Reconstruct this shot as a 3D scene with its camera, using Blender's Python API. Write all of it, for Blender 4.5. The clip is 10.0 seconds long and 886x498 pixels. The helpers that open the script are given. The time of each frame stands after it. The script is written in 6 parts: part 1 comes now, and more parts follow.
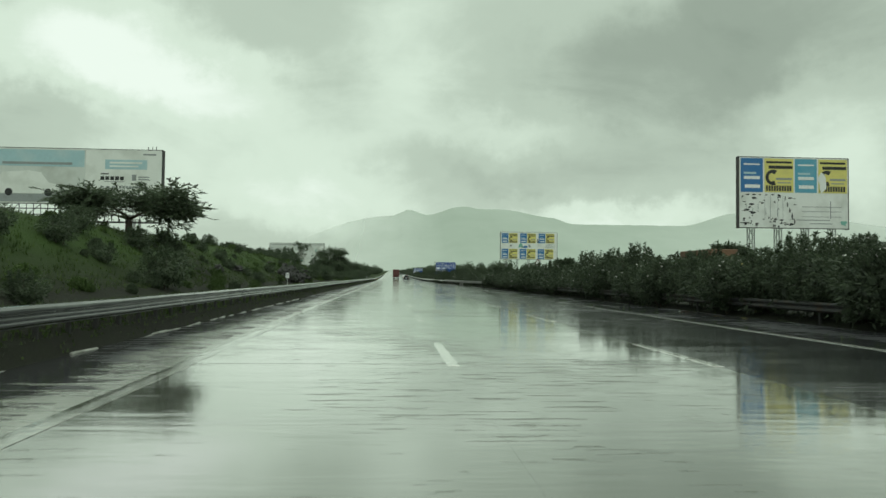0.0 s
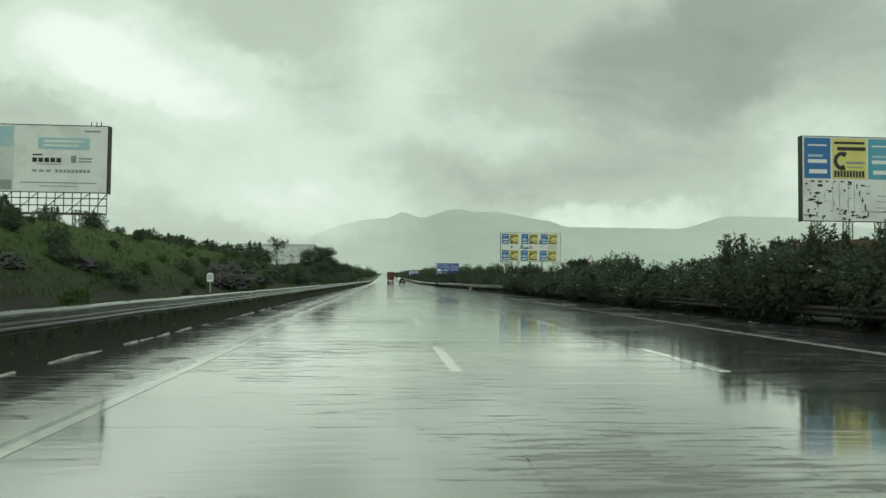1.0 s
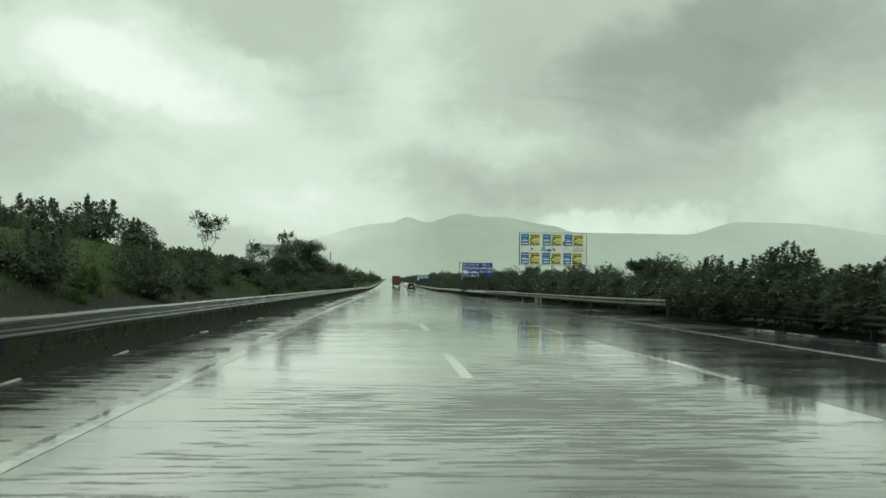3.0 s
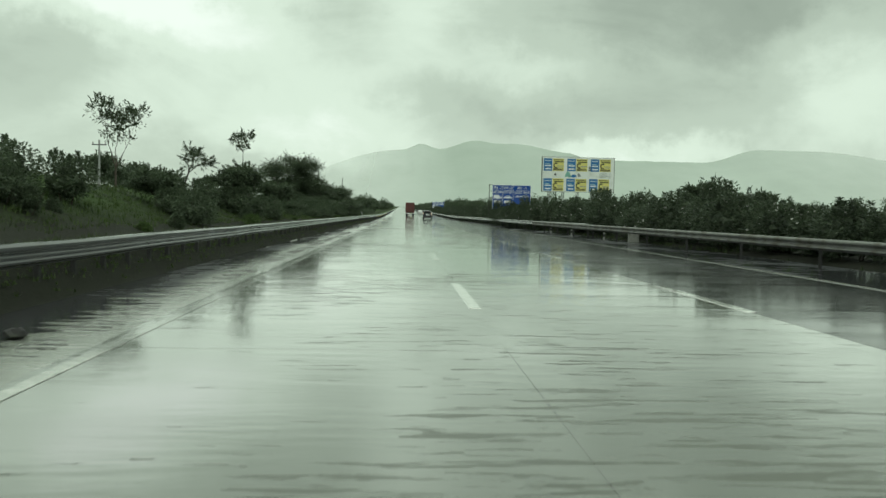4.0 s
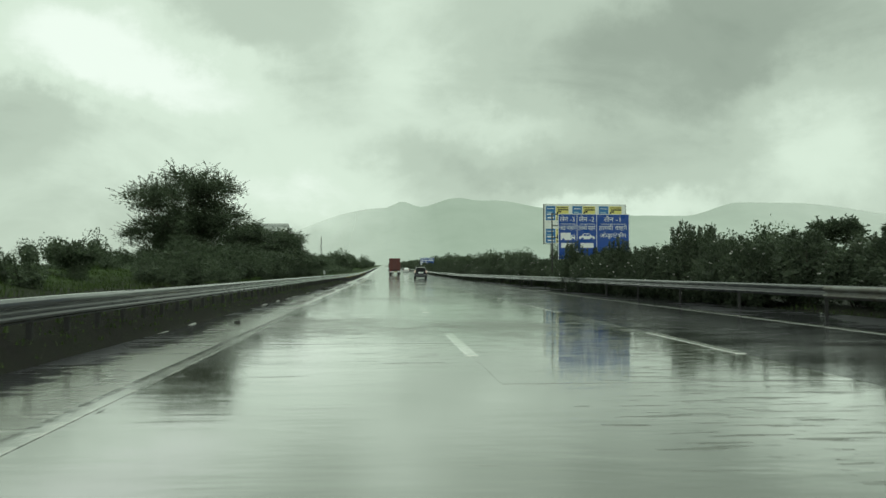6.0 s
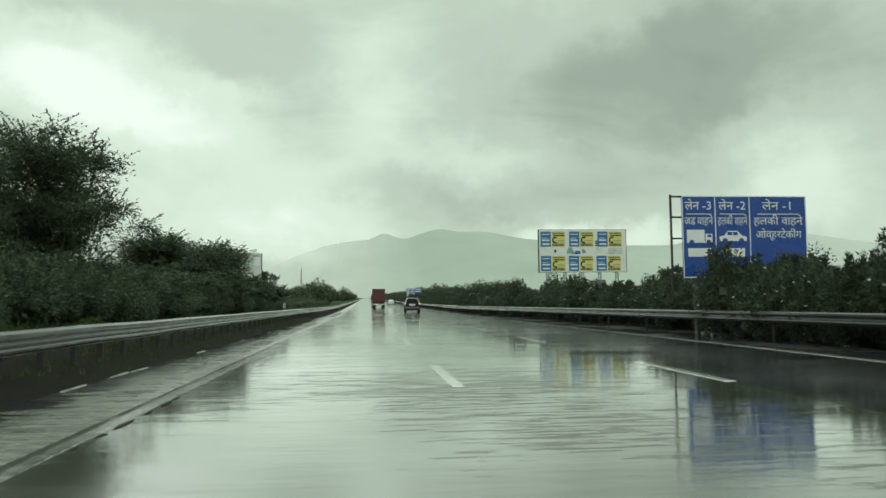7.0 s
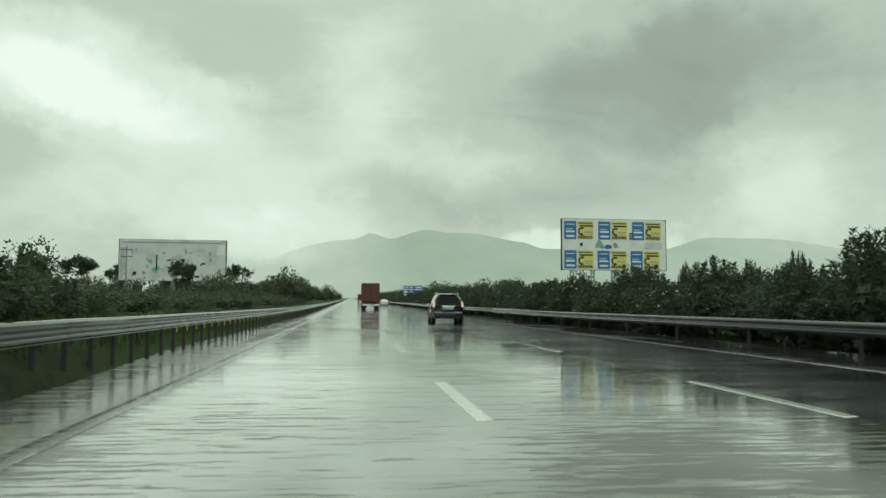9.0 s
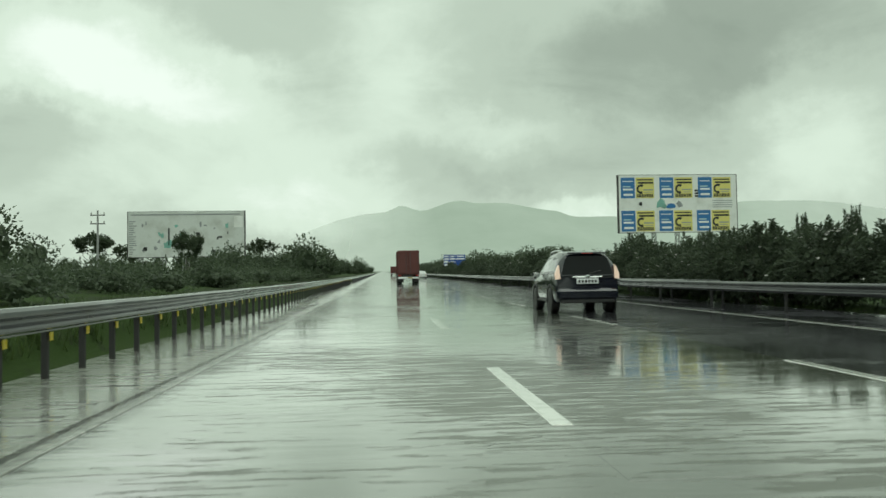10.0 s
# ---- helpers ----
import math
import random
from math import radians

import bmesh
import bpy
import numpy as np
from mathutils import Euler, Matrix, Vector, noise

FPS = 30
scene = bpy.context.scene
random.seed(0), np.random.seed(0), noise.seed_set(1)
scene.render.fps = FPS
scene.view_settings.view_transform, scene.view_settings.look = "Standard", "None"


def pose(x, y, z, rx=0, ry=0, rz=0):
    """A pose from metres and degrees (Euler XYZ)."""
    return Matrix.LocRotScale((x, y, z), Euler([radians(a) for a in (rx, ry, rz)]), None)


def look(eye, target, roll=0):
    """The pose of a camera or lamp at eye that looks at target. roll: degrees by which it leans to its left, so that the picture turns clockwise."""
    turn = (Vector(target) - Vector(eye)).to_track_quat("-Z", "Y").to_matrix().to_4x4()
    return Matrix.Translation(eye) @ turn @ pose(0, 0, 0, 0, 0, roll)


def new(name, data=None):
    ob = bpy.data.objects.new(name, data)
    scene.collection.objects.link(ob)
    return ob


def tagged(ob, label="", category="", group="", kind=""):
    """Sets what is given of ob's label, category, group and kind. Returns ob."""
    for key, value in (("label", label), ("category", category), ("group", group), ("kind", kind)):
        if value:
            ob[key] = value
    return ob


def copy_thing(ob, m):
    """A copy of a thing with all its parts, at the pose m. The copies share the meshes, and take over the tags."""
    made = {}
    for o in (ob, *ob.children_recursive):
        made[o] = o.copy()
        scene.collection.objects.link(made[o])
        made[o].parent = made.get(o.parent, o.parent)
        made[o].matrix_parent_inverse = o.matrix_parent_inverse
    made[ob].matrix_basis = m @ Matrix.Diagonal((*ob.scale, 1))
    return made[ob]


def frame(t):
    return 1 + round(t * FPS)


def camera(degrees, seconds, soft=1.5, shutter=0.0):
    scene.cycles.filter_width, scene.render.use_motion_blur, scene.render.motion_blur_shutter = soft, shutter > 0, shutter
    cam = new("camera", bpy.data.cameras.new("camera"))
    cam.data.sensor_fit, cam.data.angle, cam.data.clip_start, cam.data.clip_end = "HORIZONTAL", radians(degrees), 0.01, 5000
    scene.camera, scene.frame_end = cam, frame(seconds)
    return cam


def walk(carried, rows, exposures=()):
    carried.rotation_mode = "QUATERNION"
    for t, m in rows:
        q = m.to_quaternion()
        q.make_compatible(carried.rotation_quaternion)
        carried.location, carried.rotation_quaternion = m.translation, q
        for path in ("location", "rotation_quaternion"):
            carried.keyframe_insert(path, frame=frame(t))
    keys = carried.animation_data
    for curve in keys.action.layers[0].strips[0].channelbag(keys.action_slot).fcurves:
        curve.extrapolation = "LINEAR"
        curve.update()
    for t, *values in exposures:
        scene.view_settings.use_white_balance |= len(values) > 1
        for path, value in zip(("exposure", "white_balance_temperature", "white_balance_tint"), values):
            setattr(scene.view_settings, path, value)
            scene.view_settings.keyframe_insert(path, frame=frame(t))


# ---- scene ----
# ---------------------------------------------------------------- camera and its walk
cam = camera(59.0, 10.0, soft=1.5, shutter=0.06)
walk(cam, [
    (0.0, pose(0.254, -0.000, 1.213, 92.082, -0.590, -3.899)),
    (0.5, pose(0.146, 11.194, 1.206, 92.152, -0.405, -4.330)),
    (1.0, pose(0.147, 22.399, 1.221, 92.300, -0.587, -4.351)),
    (1.5, pose(0.179, 33.487, 1.245, 93.625, -0.863, -4.410)),
    (2.0, pose(0.146, 44.626, 1.240, 94.256, -0.697, -4.352)),
    (2.2, pose(0.132, 49.066, 1.237, 94.135, -0.867, -4.366)),
    (3.3, pose(0.027, 73.546, 1.236, 90.992, -0.644, -3.628)),
    (3.5, pose(0.053, 78.047, 1.241, 89.400, -0.571, -3.150)),
    (4.0, pose(0.137, 89.391, 1.254, 87.402, -1.116, -3.090)),
    (4.5, pose(0.089, 100.466, 1.231, 93.086, -0.434, -2.673)),
    (5.0, pose(-0.020, 111.449, 1.187, 92.816, -0.869, -2.449)),
    (5.5, pose(-0.039, 122.523, 1.150, 91.763, -0.304, -4.144)),
    (5.7, pose(-0.052, 126.951, 1.142, 91.626, 0.025, -4.135)),
    (6.8, pose(-0.074, 151.565, 1.106, 92.862, -0.015, -5.769)),
    (7.0, pose(-0.089, 156.016, 1.100, 93.980, 0.598, -5.711)),
    (7.5, pose(-0.155, 167.354, 1.103, 95.423, 1.424, -5.677)),
    (8.0, pose(-0.198, 179.049, 1.113, 96.263, 0.866, -5.077)),
    (8.5, pose(-0.212, 191.102, 1.110, 95.704, -0.021, -5.129)),
    (9.0, pose(-0.152, 203.401, 1.094, 94.111, -0.399, -6.764)),
    (9.5, pose(-0.150, 215.412, 1.076, 93.504, -1.061, -7.378)),
    (10.0, pose(-0.169, 227.340, 1.111, 92.044, 0.970, -4.421)),
], exposures=[(0.0, 0.0), (3.0, 0.0), (4.0, 0.08), (4.7, 0.02), (5.6, 0.02), (7.0, 0.07), (7.6, 0.07), (8.5, 0.02), (9.5, 0.0), (10.0, 0.06)])

# ---------------------------------------------------------------- world: overcast monsoon sky
SUN_AZ, SUN_EL = 168.0, 58.0
world = bpy.data.worlds.new("overcast_sky")
world.use_nodes = True
scene.world = world
wt = world.node_tree
wt.nodes.clear()


def wnode(kind, **values):
    n = wt.nodes.new(kind)
    for k, v in values.items():
        n.inputs[k].default_value = v
    return n


def wmath(op, a, b=None, clamp=False):
    n = wt.nodes.new("ShaderNodeMath")
    n.operation, n.use_clamp = op, clamp
    for i, v in enumerate((a, b)):
        if v is None:
            continue
        if isinstance(v, (int, float)):
            n.inputs[i].default_value = v
        else:
            wt.links.new(v, n.inputs[i])
    return n.outputs[0]


def wvec(op, a, b=None, scale=None):
    n = wt.nodes.new("ShaderNodeVectorMath")
    n.operation = op
    for i, v in enumerate((a, b)):
        if v is None:
            continue
        if isinstance(v, tuple):
            n.inputs[i].default_value = v
        else:
            wt.links.new(v, n.inputs[i])
    if scale is not None:
        n.inputs["Scale"].default_value = scale
    return n


coord = wt.nodes.new("ShaderNodeTexCoord").outputs["Generated"]
sep = wt.nodes.new("ShaderNodeSeparateXYZ")
wt.links.new(coord, sep.inputs[0])
azimuth = wmath("ARCTAN2", sep.outputs[0], sep.outputs[1])
height = wmath("ARCSINE", sep.outputs[2])
comb = wt.nodes.new("ShaderNodeCombineXYZ")
wt.links.new(azimuth, comb.inputs[0])
wt.links.new(height, comb.inputs[1])
# cloud edges are frayed by two noises
warp = wnode("ShaderNodeTexNoise", Scale=9.0, Detail=6.0, Roughness=0.6)
wt.links.new(coord, warp.inputs["Vector"])
shift = wvec("SCALE", wvec("SUBTRACT", warp.outputs["Color"], (0.5, 0.5, 0.5)).outputs[0], scale=0.13)
where = wvec("ADD", comb.outputs[0], shift.outputs[0]).outputs[0]
stretch = wvec("MULTIPLY", coord, (1.0, 1.0, 2.2)).outputs[0]
big = wnode("ShaderNodeTexNoise", Scale=4.5, Detail=8.0, Roughness=0.58, Distortion=0.6)
wt.links.new(stretch, big.inputs["Vector"])
fine = wnode("ShaderNodeTexNoise", Scale=16.0, Detail=6.0, Roughness=0.6, Distortion=0.9)
wt.links.new(stretch, fine.inputs["Vector"])
tone = wmath("ADD", wmath("MULTIPLY", wmath("SUBTRACT", big.outputs[0], 0.5), 0.36), 0.615)
tone = wmath("ADD", tone, wmath("MULTIPLY", wmath("SUBTRACT", fine.outputs[0], 0.5), 0.06))
# cloud masses: azimuth, elevation, half width, half height (degrees), tone
MASSES = [
    (-20.5, 15.5, 7.0, 3.6, 0.36), (-13.5, 12.3, 7.0, 2.8, 0.32), (-11.0, 7.5, 12.0, 3.5, 0.16),
    (1.5, 14.5, 4.5, 7.0, 0.10), (9.5, 11.0, 5.0, 2.2, 0.16), (15.5, 4.4, 8.0, 1.7, 0.26),
    (29.5, 10.0, 5.0, 6.0, 0.22), (-3.0, 5.5, 9.0, 2.0, 0.16), (-26.0, 9.5, 8.0, 3.0, -0.12),
    (-8.5, 17.5, 6.0, 4.0, -0.08), (6.5, 7.2, 9.0, 2.8, -0.17), (20.5, 14.2, 15.0, 5.5, -0.27),
    (28.0, 18.0, 14.0, 5.0, -0.14), (20.0, 7.0, 9.0, 2.4, -0.12), (-5.0, 10.0, 5.0, 3.0, 0.05),
]
for az, el, ha, hb, amount in MASSES:
    off = wvec("SUBTRACT", where, (radians(az), radians(el), 0.0)).outputs[0]
    scaled = wvec("MULTIPLY", off, (1 / radians(ha), 1 / radians(hb), 0.0)).outputs[0]
    dist = wvec("LENGTH", scaled).outputs["Value"]
    ramp = wt.nodes.new("ShaderNodeMapRange")
    ramp.interpolation_type = "SMOOTHSTEP"
    ramp.inputs["From Min"].default_value, ramp.inputs["From Max"].default_value = 0.15, 1.5
    ramp.inputs["To Min"].default_value, ramp.inputs["To Max"].default_value = amount, 0.0
    wt.links.new(dist, ramp.inputs["Value"])
    tone = wmath("ADD", tone, ramp.outputs[0])
cloud = wt.nodes.new("ShaderNodeValToRGB")
cloud.color_ramp.interpolation = "EASE"
stops = [(0.0, (0.197, 0.25, 0.20)), (0.30, (0.325, 0.40, 0.325)), (0.55, (0.492, 0.60, 0.49)), (0.8, (0.69, 0.83, 0.69)), (1.0, (0.87, 0.99, 0.88))]
ramp_el = cloud.color_ramp.elements
while len(ramp_el) < len(stops):
    ramp_el.new(0.5)
for el_, (pos, col) in zip(ramp_el, stops):
    el_.position, el_.color = pos, (*col, 1)
wt.links.new(tone, cloud.inputs[0])
sky = wt.nodes.new("ShaderNodeTexSky")
sky.sky_type, sky.sun_disc = "NISHITA", False
sky.sun_elevation, sky.sun_rotation = radians(SUN_EL), radians(SUN_AZ)
clear = wnode("ShaderNodeBackground", Strength=0.06)
wt.links.new(sky.outputs[0], clear.inputs[0])
deck = wnode("ShaderNodeBackground", Strength=1.0)
wt.links.new(cloud.outputs[0], deck.inputs[0])
# an overcast sky is brightest overhead
zenith = wt.nodes.new("ShaderNodeMapRange")
zenith.interpolation_type = "SMOOTHSTEP"
for key_, val in (("From Min", radians(21)), ("From Max", radians(65)), ("To Min", 1.0), ("To Max", 1.7)):
    zenith.inputs[key_].default_value = val
wt.links.new(height, zenith.inputs["Value"])
wt.links.new(zenith.outputs[0], deck.inputs["Strength"])
cover = wnode("ShaderNodeMixShader")
cover.inputs[0].default_value = 0.97
wt.links.new(clear.outputs[0], cover.inputs[1])
wt.links.new(deck.outputs[0], cover.inputs[2])
wout = wt.nodes.new("ShaderNodeOutputWorld")
wt.links.new(cover.outputs[0], wout.inputs[0])

sun = new("sun", bpy.data.lights.new("sun", "SUN"))
sun.data.energy, sun.data.angle, sun.data.color = 0.8, radians(60), (0.95, 1.0, 0.93)
sun.matrix_world = look((0, 0, 60), (60 * math.sin(radians(-SUN_AZ)), -60 * math.cos(radians(SUN_AZ)), 60 - 60 * math.tan(radians(SUN_EL))))

# ---------------------------------------------------------------- materials


class Shader:
    """A node material with short helpers."""

    def __init__(self, name, color, rough=0.6, metal=0.0, ior=1.45):
        self.m = bpy.data.materials.new(name)
        self.m.use_nodes = True
        self.t = self.m.node_tree
        self.b = self.t.nodes["Principled BSDF"]
        self.b.inputs["Base Color"].default_value = (*color, 1)
        self.b.inputs["Roughness"].default_value = rough
        self.b.inputs["Metallic"].default_value = metal
        self.b.inputs["IOR"].default_value = ior
        self.color = color

    def node(self, kind, **values):
        n = self.t.nodes.new(kind)
        for k, v in values.items():
            n.inputs[k].default_value = v
        return n

    def link(self, a, b):
        self.t.links.new(a, b)

    def place(self, scale=(1, 1, 1), world=True):
        src = self.node("ShaderNodeNewGeometry").outputs["Position"] if world else self.node("ShaderNodeTexCoord").outputs["Object"]
        mp = self.node("ShaderNodeMapping")
        mp.inputs["Scale"].default_value = scale
        self.link(src, mp.inputs[0])
        return mp.outputs[0]

    def noise(self, scale, detail=5.0, rough=0.6, stretch=(1, 1, 1), world=True, distortion=0.0):
        n = self.node("ShaderNodeTexNoise", Scale=scale, Detail=detail, Roughness=rough, Distortion=distortion)
        self.link(self.place(stretch, world), n.inputs["Vector"])
        return n.outputs[0]

    def ramp(self, src, lo, hi, a, b):
        r = self.node("ShaderNodeMapRange")
        for k, v in (("From Min", lo), ("From Max", hi), ("To Min", a), ("To Max", b)):
            r.inputs[k].default_value = v
        self.link(src, r.inputs["Value"])
        return r.outputs[0]

    def math(self, op, a, b):
        n = self.node("ShaderNodeMath")
        n.operation = op
        for i, v in enumerate((a, b)):
            if isinstance(v, (int, float)):
                n.inputs[i].default_value = v
            else:
                self.link(v, n.inputs[i])
        return n.outputs[0]

    def mix(self, fac, a, b):
        n = self.node("ShaderNodeMix")
        n.data_type = "RGBA"
        if isinstance(fac, (int, float)):
            n.inputs[0].default_value = fac
        else:
            self.link(fac, n.inputs[0])
        for i, v in ((6, a), (7, b)):
            if isinstance(v, tuple):
                n.inputs[i].default_value = (*v, 1)
            else:
                self.link(v, n.inputs[i])
        return n.outputs[2]

    def tint(self, src):
        self.link(src, self.b.inputs["Base Color"])
        return self

    def gloss(self, src):
        self.link(src, self.b.inputs["Roughness"])
        return self

    def bump(self, src, strength, distance=0.02):
        n = self.node("ShaderNodeBump", Strength=strength, Distance=distance)
        self.link(src, n.inputs["Height"])
        self.link(n.outputs[0], self.b.inputs["Normal"])
        return self


def shade(color, k):
    return tuple(min(1.0, c * k) for c in color)


def worn(name, color, rough=0.6, metal=0.0, scale=3.0, spread=0.35, dirt=(0.10, 0.09, 0.07), dirt_amount=0.3, bump=0.1):
    """A painted, plastic or metal surface with mottling at two scales and streaks of dirt."""
    s = Shader(name, color, rough, metal)
    fine_n = s.noise(scale * 6, 6, 0.65, world=False)
    broad = s.noise(scale, 4, 0.5, world=False)
    base = s.mix(fine_n, shade(color, 1 - spread), shade(color, 1 + spread * 0.6))
    s.tint(s.mix(s.ramp(broad, 0.48, 0.75, 0.0, dirt_amount), base, dirt))
    s.gloss(s.ramp(broad, 0.3, 0.7, max(0.03, rough - 0.12), min(1.0, rough + 0.15)))
    return s.bump(fine_n, bump, 0.004).m


def leafy(name, dark, light, rough=0.4):
    """Foliage: every leaf its own green, with patches of older growth."""
    s = Shader(name, dark, rough)
    isl = s.node("ShaderNodeNewGeometry").outputs["Random Per Island"]
    patch = s.noise(0.9, 3, 0.5)
    blend = s.mix(isl, dark, light)
    s.tint(s.mix(s.ramp(patch, 0.4, 0.7, 0.0, 0.5), blend, shade(dark, 0.7)))
    s.b.inputs["Specular IOR Level"].default_value = 0.3
    tint = s.b.inputs["Base Color"].links[0].from_socket
    thin, both = s.node("ShaderNodeBsdfTranslucent"), s.node("ShaderNodeMixShader")
    s.link(tint, thin.inputs["Color"])
    both.inputs[0].default_value = 0.4
    s.link(s.b.outputs[0], both.inputs[1])
    s.link(thin.outputs[0], both.inputs[2])
    s.link(both.outputs[0], s.t.nodes["Material Output"].inputs["Surface"])
    return s.m


# wet paving under a film of rain water
def wet_paving(name, lo, hi, dark, ridges, water=1.0, shine=0.5, ior=1.9, film_ior=1.65, rough=0.10):
    s = Shader(name, lo, 0.1, ior=ior)
    grain = s.noise(14, 6, 0.7)
    stain = s.noise(0.55, 5, 0.6, (1.0, 0.25, 1.0))
    film = s.noise(0.8, 4, 0.55, (0.35, 1.3, 1.0), distortion=0.6)
    rill = s.noise(3.4, 5, 0.6, (0.22, 1.5, 1.0))
    own = s.node("ShaderNodeObjectInfo").outputs["Random"]
    base = s.mix(grain, lo, hi)
    base = s.mix(s.ramp(stain, 0.48, 0.72, 0.0, 0.6), base, dark)
    s.tint(s.mix(s.ramp(own, 0.0, 1.0, 0.0, 0.25), base, dark))
    # thin ridges of bare surface stand out of the film across the lanes
    ridge_n = s.noise(1.8, 7, 0.7, (0.62, 5.4, 1.0), distortion=0.3)
    zone_n = s.noise(0.13, 3, 0.5, (1.3, 0.8, 1.0))
    bare = s.ramp(s.math("ADD", ridge_n, s.math("MULTIPLY", zone_n, 0.8)), ridges, ridges + 0.02, 0.0, 1.0)
    s.gloss(s.math("ADD", s.ramp(film, 0.35, 0.68, rough, rough + 0.11), s.math("MULTIPLY", bare, 0.25)))
    s.link(s.ramp(bare, 0.0, 1.0, water, water * 0.3), s.b.inputs["Coat Weight"])
    s.link(s.ramp(bare, 0.0, 1.0, shine, shine * 0.4), s.b.inputs["Specular IOR Level"])
    lift = s.math("ADD", s.math("MULTIPLY", grain, 0.03), s.math("MULTIPLY", bare, 0.2))
    s.bump(s.math("ADD", s.math("MULTIPLY", rill, s.ramp(film, 0.40, 0.64, 0.10, 1.0)), lift), 0.27, 0.013)
    s.b.inputs["Coat IOR"].default_value, s.b.inputs["Coat Roughness"].default_value = film_ior, rough
    s.link(s.b.inputs["Normal"].links[0].from_socket, s.b.inputs["Coat Normal"])
    return s.m


CONCRETE = wet_paving("wet_concrete", (0.066, 0.071, 0.056), (0.112, 0.117, 0.096), (0.044, 0.048, 0.039), 0.995, rough=0.07)
DARKLANE = wet_paving("wet_dark_concrete", (0.021, 0.021, 0.024), (0.040, 0.040, 0.043), (0.016, 0.016, 0.019), 1.03, 0.2, 0.2, 1.5, 1.4, 0.085)

# wet asphalt of the shoulders, with standing puddles
s = Shader("wet_asphalt", (0.05, 0.05, 0.05), 0.3, ior=1.6)
grit = s.noise(60, 4, 0.7)
pud = s.math("ADD", s.math("MULTIPLY", s.noise(0.5, 4, 0.55, (1.0, 0.35, 1.0)), 0.6), s.math("MULTIPLY", s.noise(2.0, 4, 0.6, (0.25, 2.2, 1.0)), 0.4))
rip = s.noise(4.0, 4, 0.6, (0.2, 1.9, 1.0))
pmask = s.ramp(pud, 0.44, 0.49, 0.0, 1.0)
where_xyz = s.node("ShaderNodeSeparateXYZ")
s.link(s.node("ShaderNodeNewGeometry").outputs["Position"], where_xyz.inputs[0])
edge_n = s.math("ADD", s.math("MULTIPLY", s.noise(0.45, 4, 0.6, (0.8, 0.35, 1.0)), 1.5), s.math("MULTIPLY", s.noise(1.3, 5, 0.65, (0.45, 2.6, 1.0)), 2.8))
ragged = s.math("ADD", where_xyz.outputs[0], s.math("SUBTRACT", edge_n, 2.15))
flood_shine = s.math("MAXIMUM", s.ramp(ragged, -3.52, -3.44, 0.0, 1.0), s.ramp(s.math("ADD", where_xyz.outputs[1], s.math("MULTIPLY", edge_n, 6.0)), 220, 236, 0.0, 1.0))
flood_shine = s.math("MULTIPLY", flood_shine, s.ramp(where_xyz.outputs[0], -2.0, -1.5, 1.0, 0.0))
# the flooded part's pale base colour stands in for reflected sky
s.tint(s.mix(flood_shine, s.mix(grit, (0.018, 0.018, 0.022), (0.042, 0.041, 0.046)), (0.28, 0.29, 0.255)))
s.link(s.ramp(flood_shine, 0.0, 1.0, 1.45, 1.8), s.b.inputs["IOR"])
s.link(s.ramp(flood_shine, 0.0, 1.0, 0.16, 0.5), s.b.inputs["Specular IOR Level"])
s.gloss(s.math("MAXIMUM", s.ramp(pmask, 0.0, 1.0, 0.42, 0.12), s.math("MULTIPLY", flood_shine, 0.2)))
chop = s.noise(1.1, 5, 0.65, (0.40, 3.4, 1.0))
s.bump(s.math("ADD", s.math("MULTIPLY", grit, s.ramp(pmask, 0.0, 1.0, 0.3, 0.0)), s.math("MULTIPLY", s.math("ADD", rip, chop), s.ramp(flood_shine, 0.0, 1.0, 0.5, 4.0))), 0.4, 0.013)
s.b.inputs["Coat IOR"].default_value, s.b.inputs["Coat Roughness"].default_value = 1.6, 0.15
s.link(s.math("MAXIMUM", s.math("MULTIPLY", pmask, 0.12), s.math("MULTIPLY", flood_shine, 0.9)), s.b.inputs["Coat Weight"])
ASPHALT = s.m

s = Shader("joint_filler", (0.03, 0.03, 0.03), 0.9)
s.b.inputs["Specular IOR Level"].default_value = 0.1
s.tint(s.mix(s.noise(20, 4), (0.025, 0.025, 0.024), (0.065, 0.062, 0.058)))
JOINT = s.m

s = Shader("road_paint", (0.7, 0.7, 0.66), 0.22)
wear_n = s.noise(9, 6, 0.75)
s.tint(s.mix(s.ramp(wear_n, 0.48, 0.68, 0.0, 0.8), (0.78, 0.78, 0.74), (0.26, 0.26, 0.24)))
s.gloss(s.ramp(wear_n, 0.3, 0.7, 0.12, 0.3))
s.b.inputs["Coat Weight"].default_value, s.b.inputs["Coat Roughness"].default_value = 1.0, 0.05
PAINT = s.m

s = Shader("worn_road_paint", (0.4, 0.4, 0.37), 0.2)
s.tint(s.mix(s.ramp(s.math("ADD", s.noise(6, 6, 0.75), s.math("MULTIPLY", s.noise(0.35, 3, 0.5), 0.6)), 0.66, 0.92, 0.0, 1.0), (0.52, 0.52, 0.48), (0.09, 0.095, 0.085)))
s.b.inputs["Coat Weight"].default_value, s.b.inputs["Coat Roughness"].default_value = 1.0, 0.1
WORNPAINT = s.m

s = Shader("worn_rib_paint", (0.3, 0.3, 0.28), 0.16)
s.tint(s.mix(s.ramp(s.noise(5, 6, 0.7), 0.42, 0.62, 0.0, 1.0), (0.20, 0.20, 0.19), (0.05, 0.05, 0.05)))
s.b.inputs["Coat Weight"].default_value = 1.0
RIBPAINT = s.m

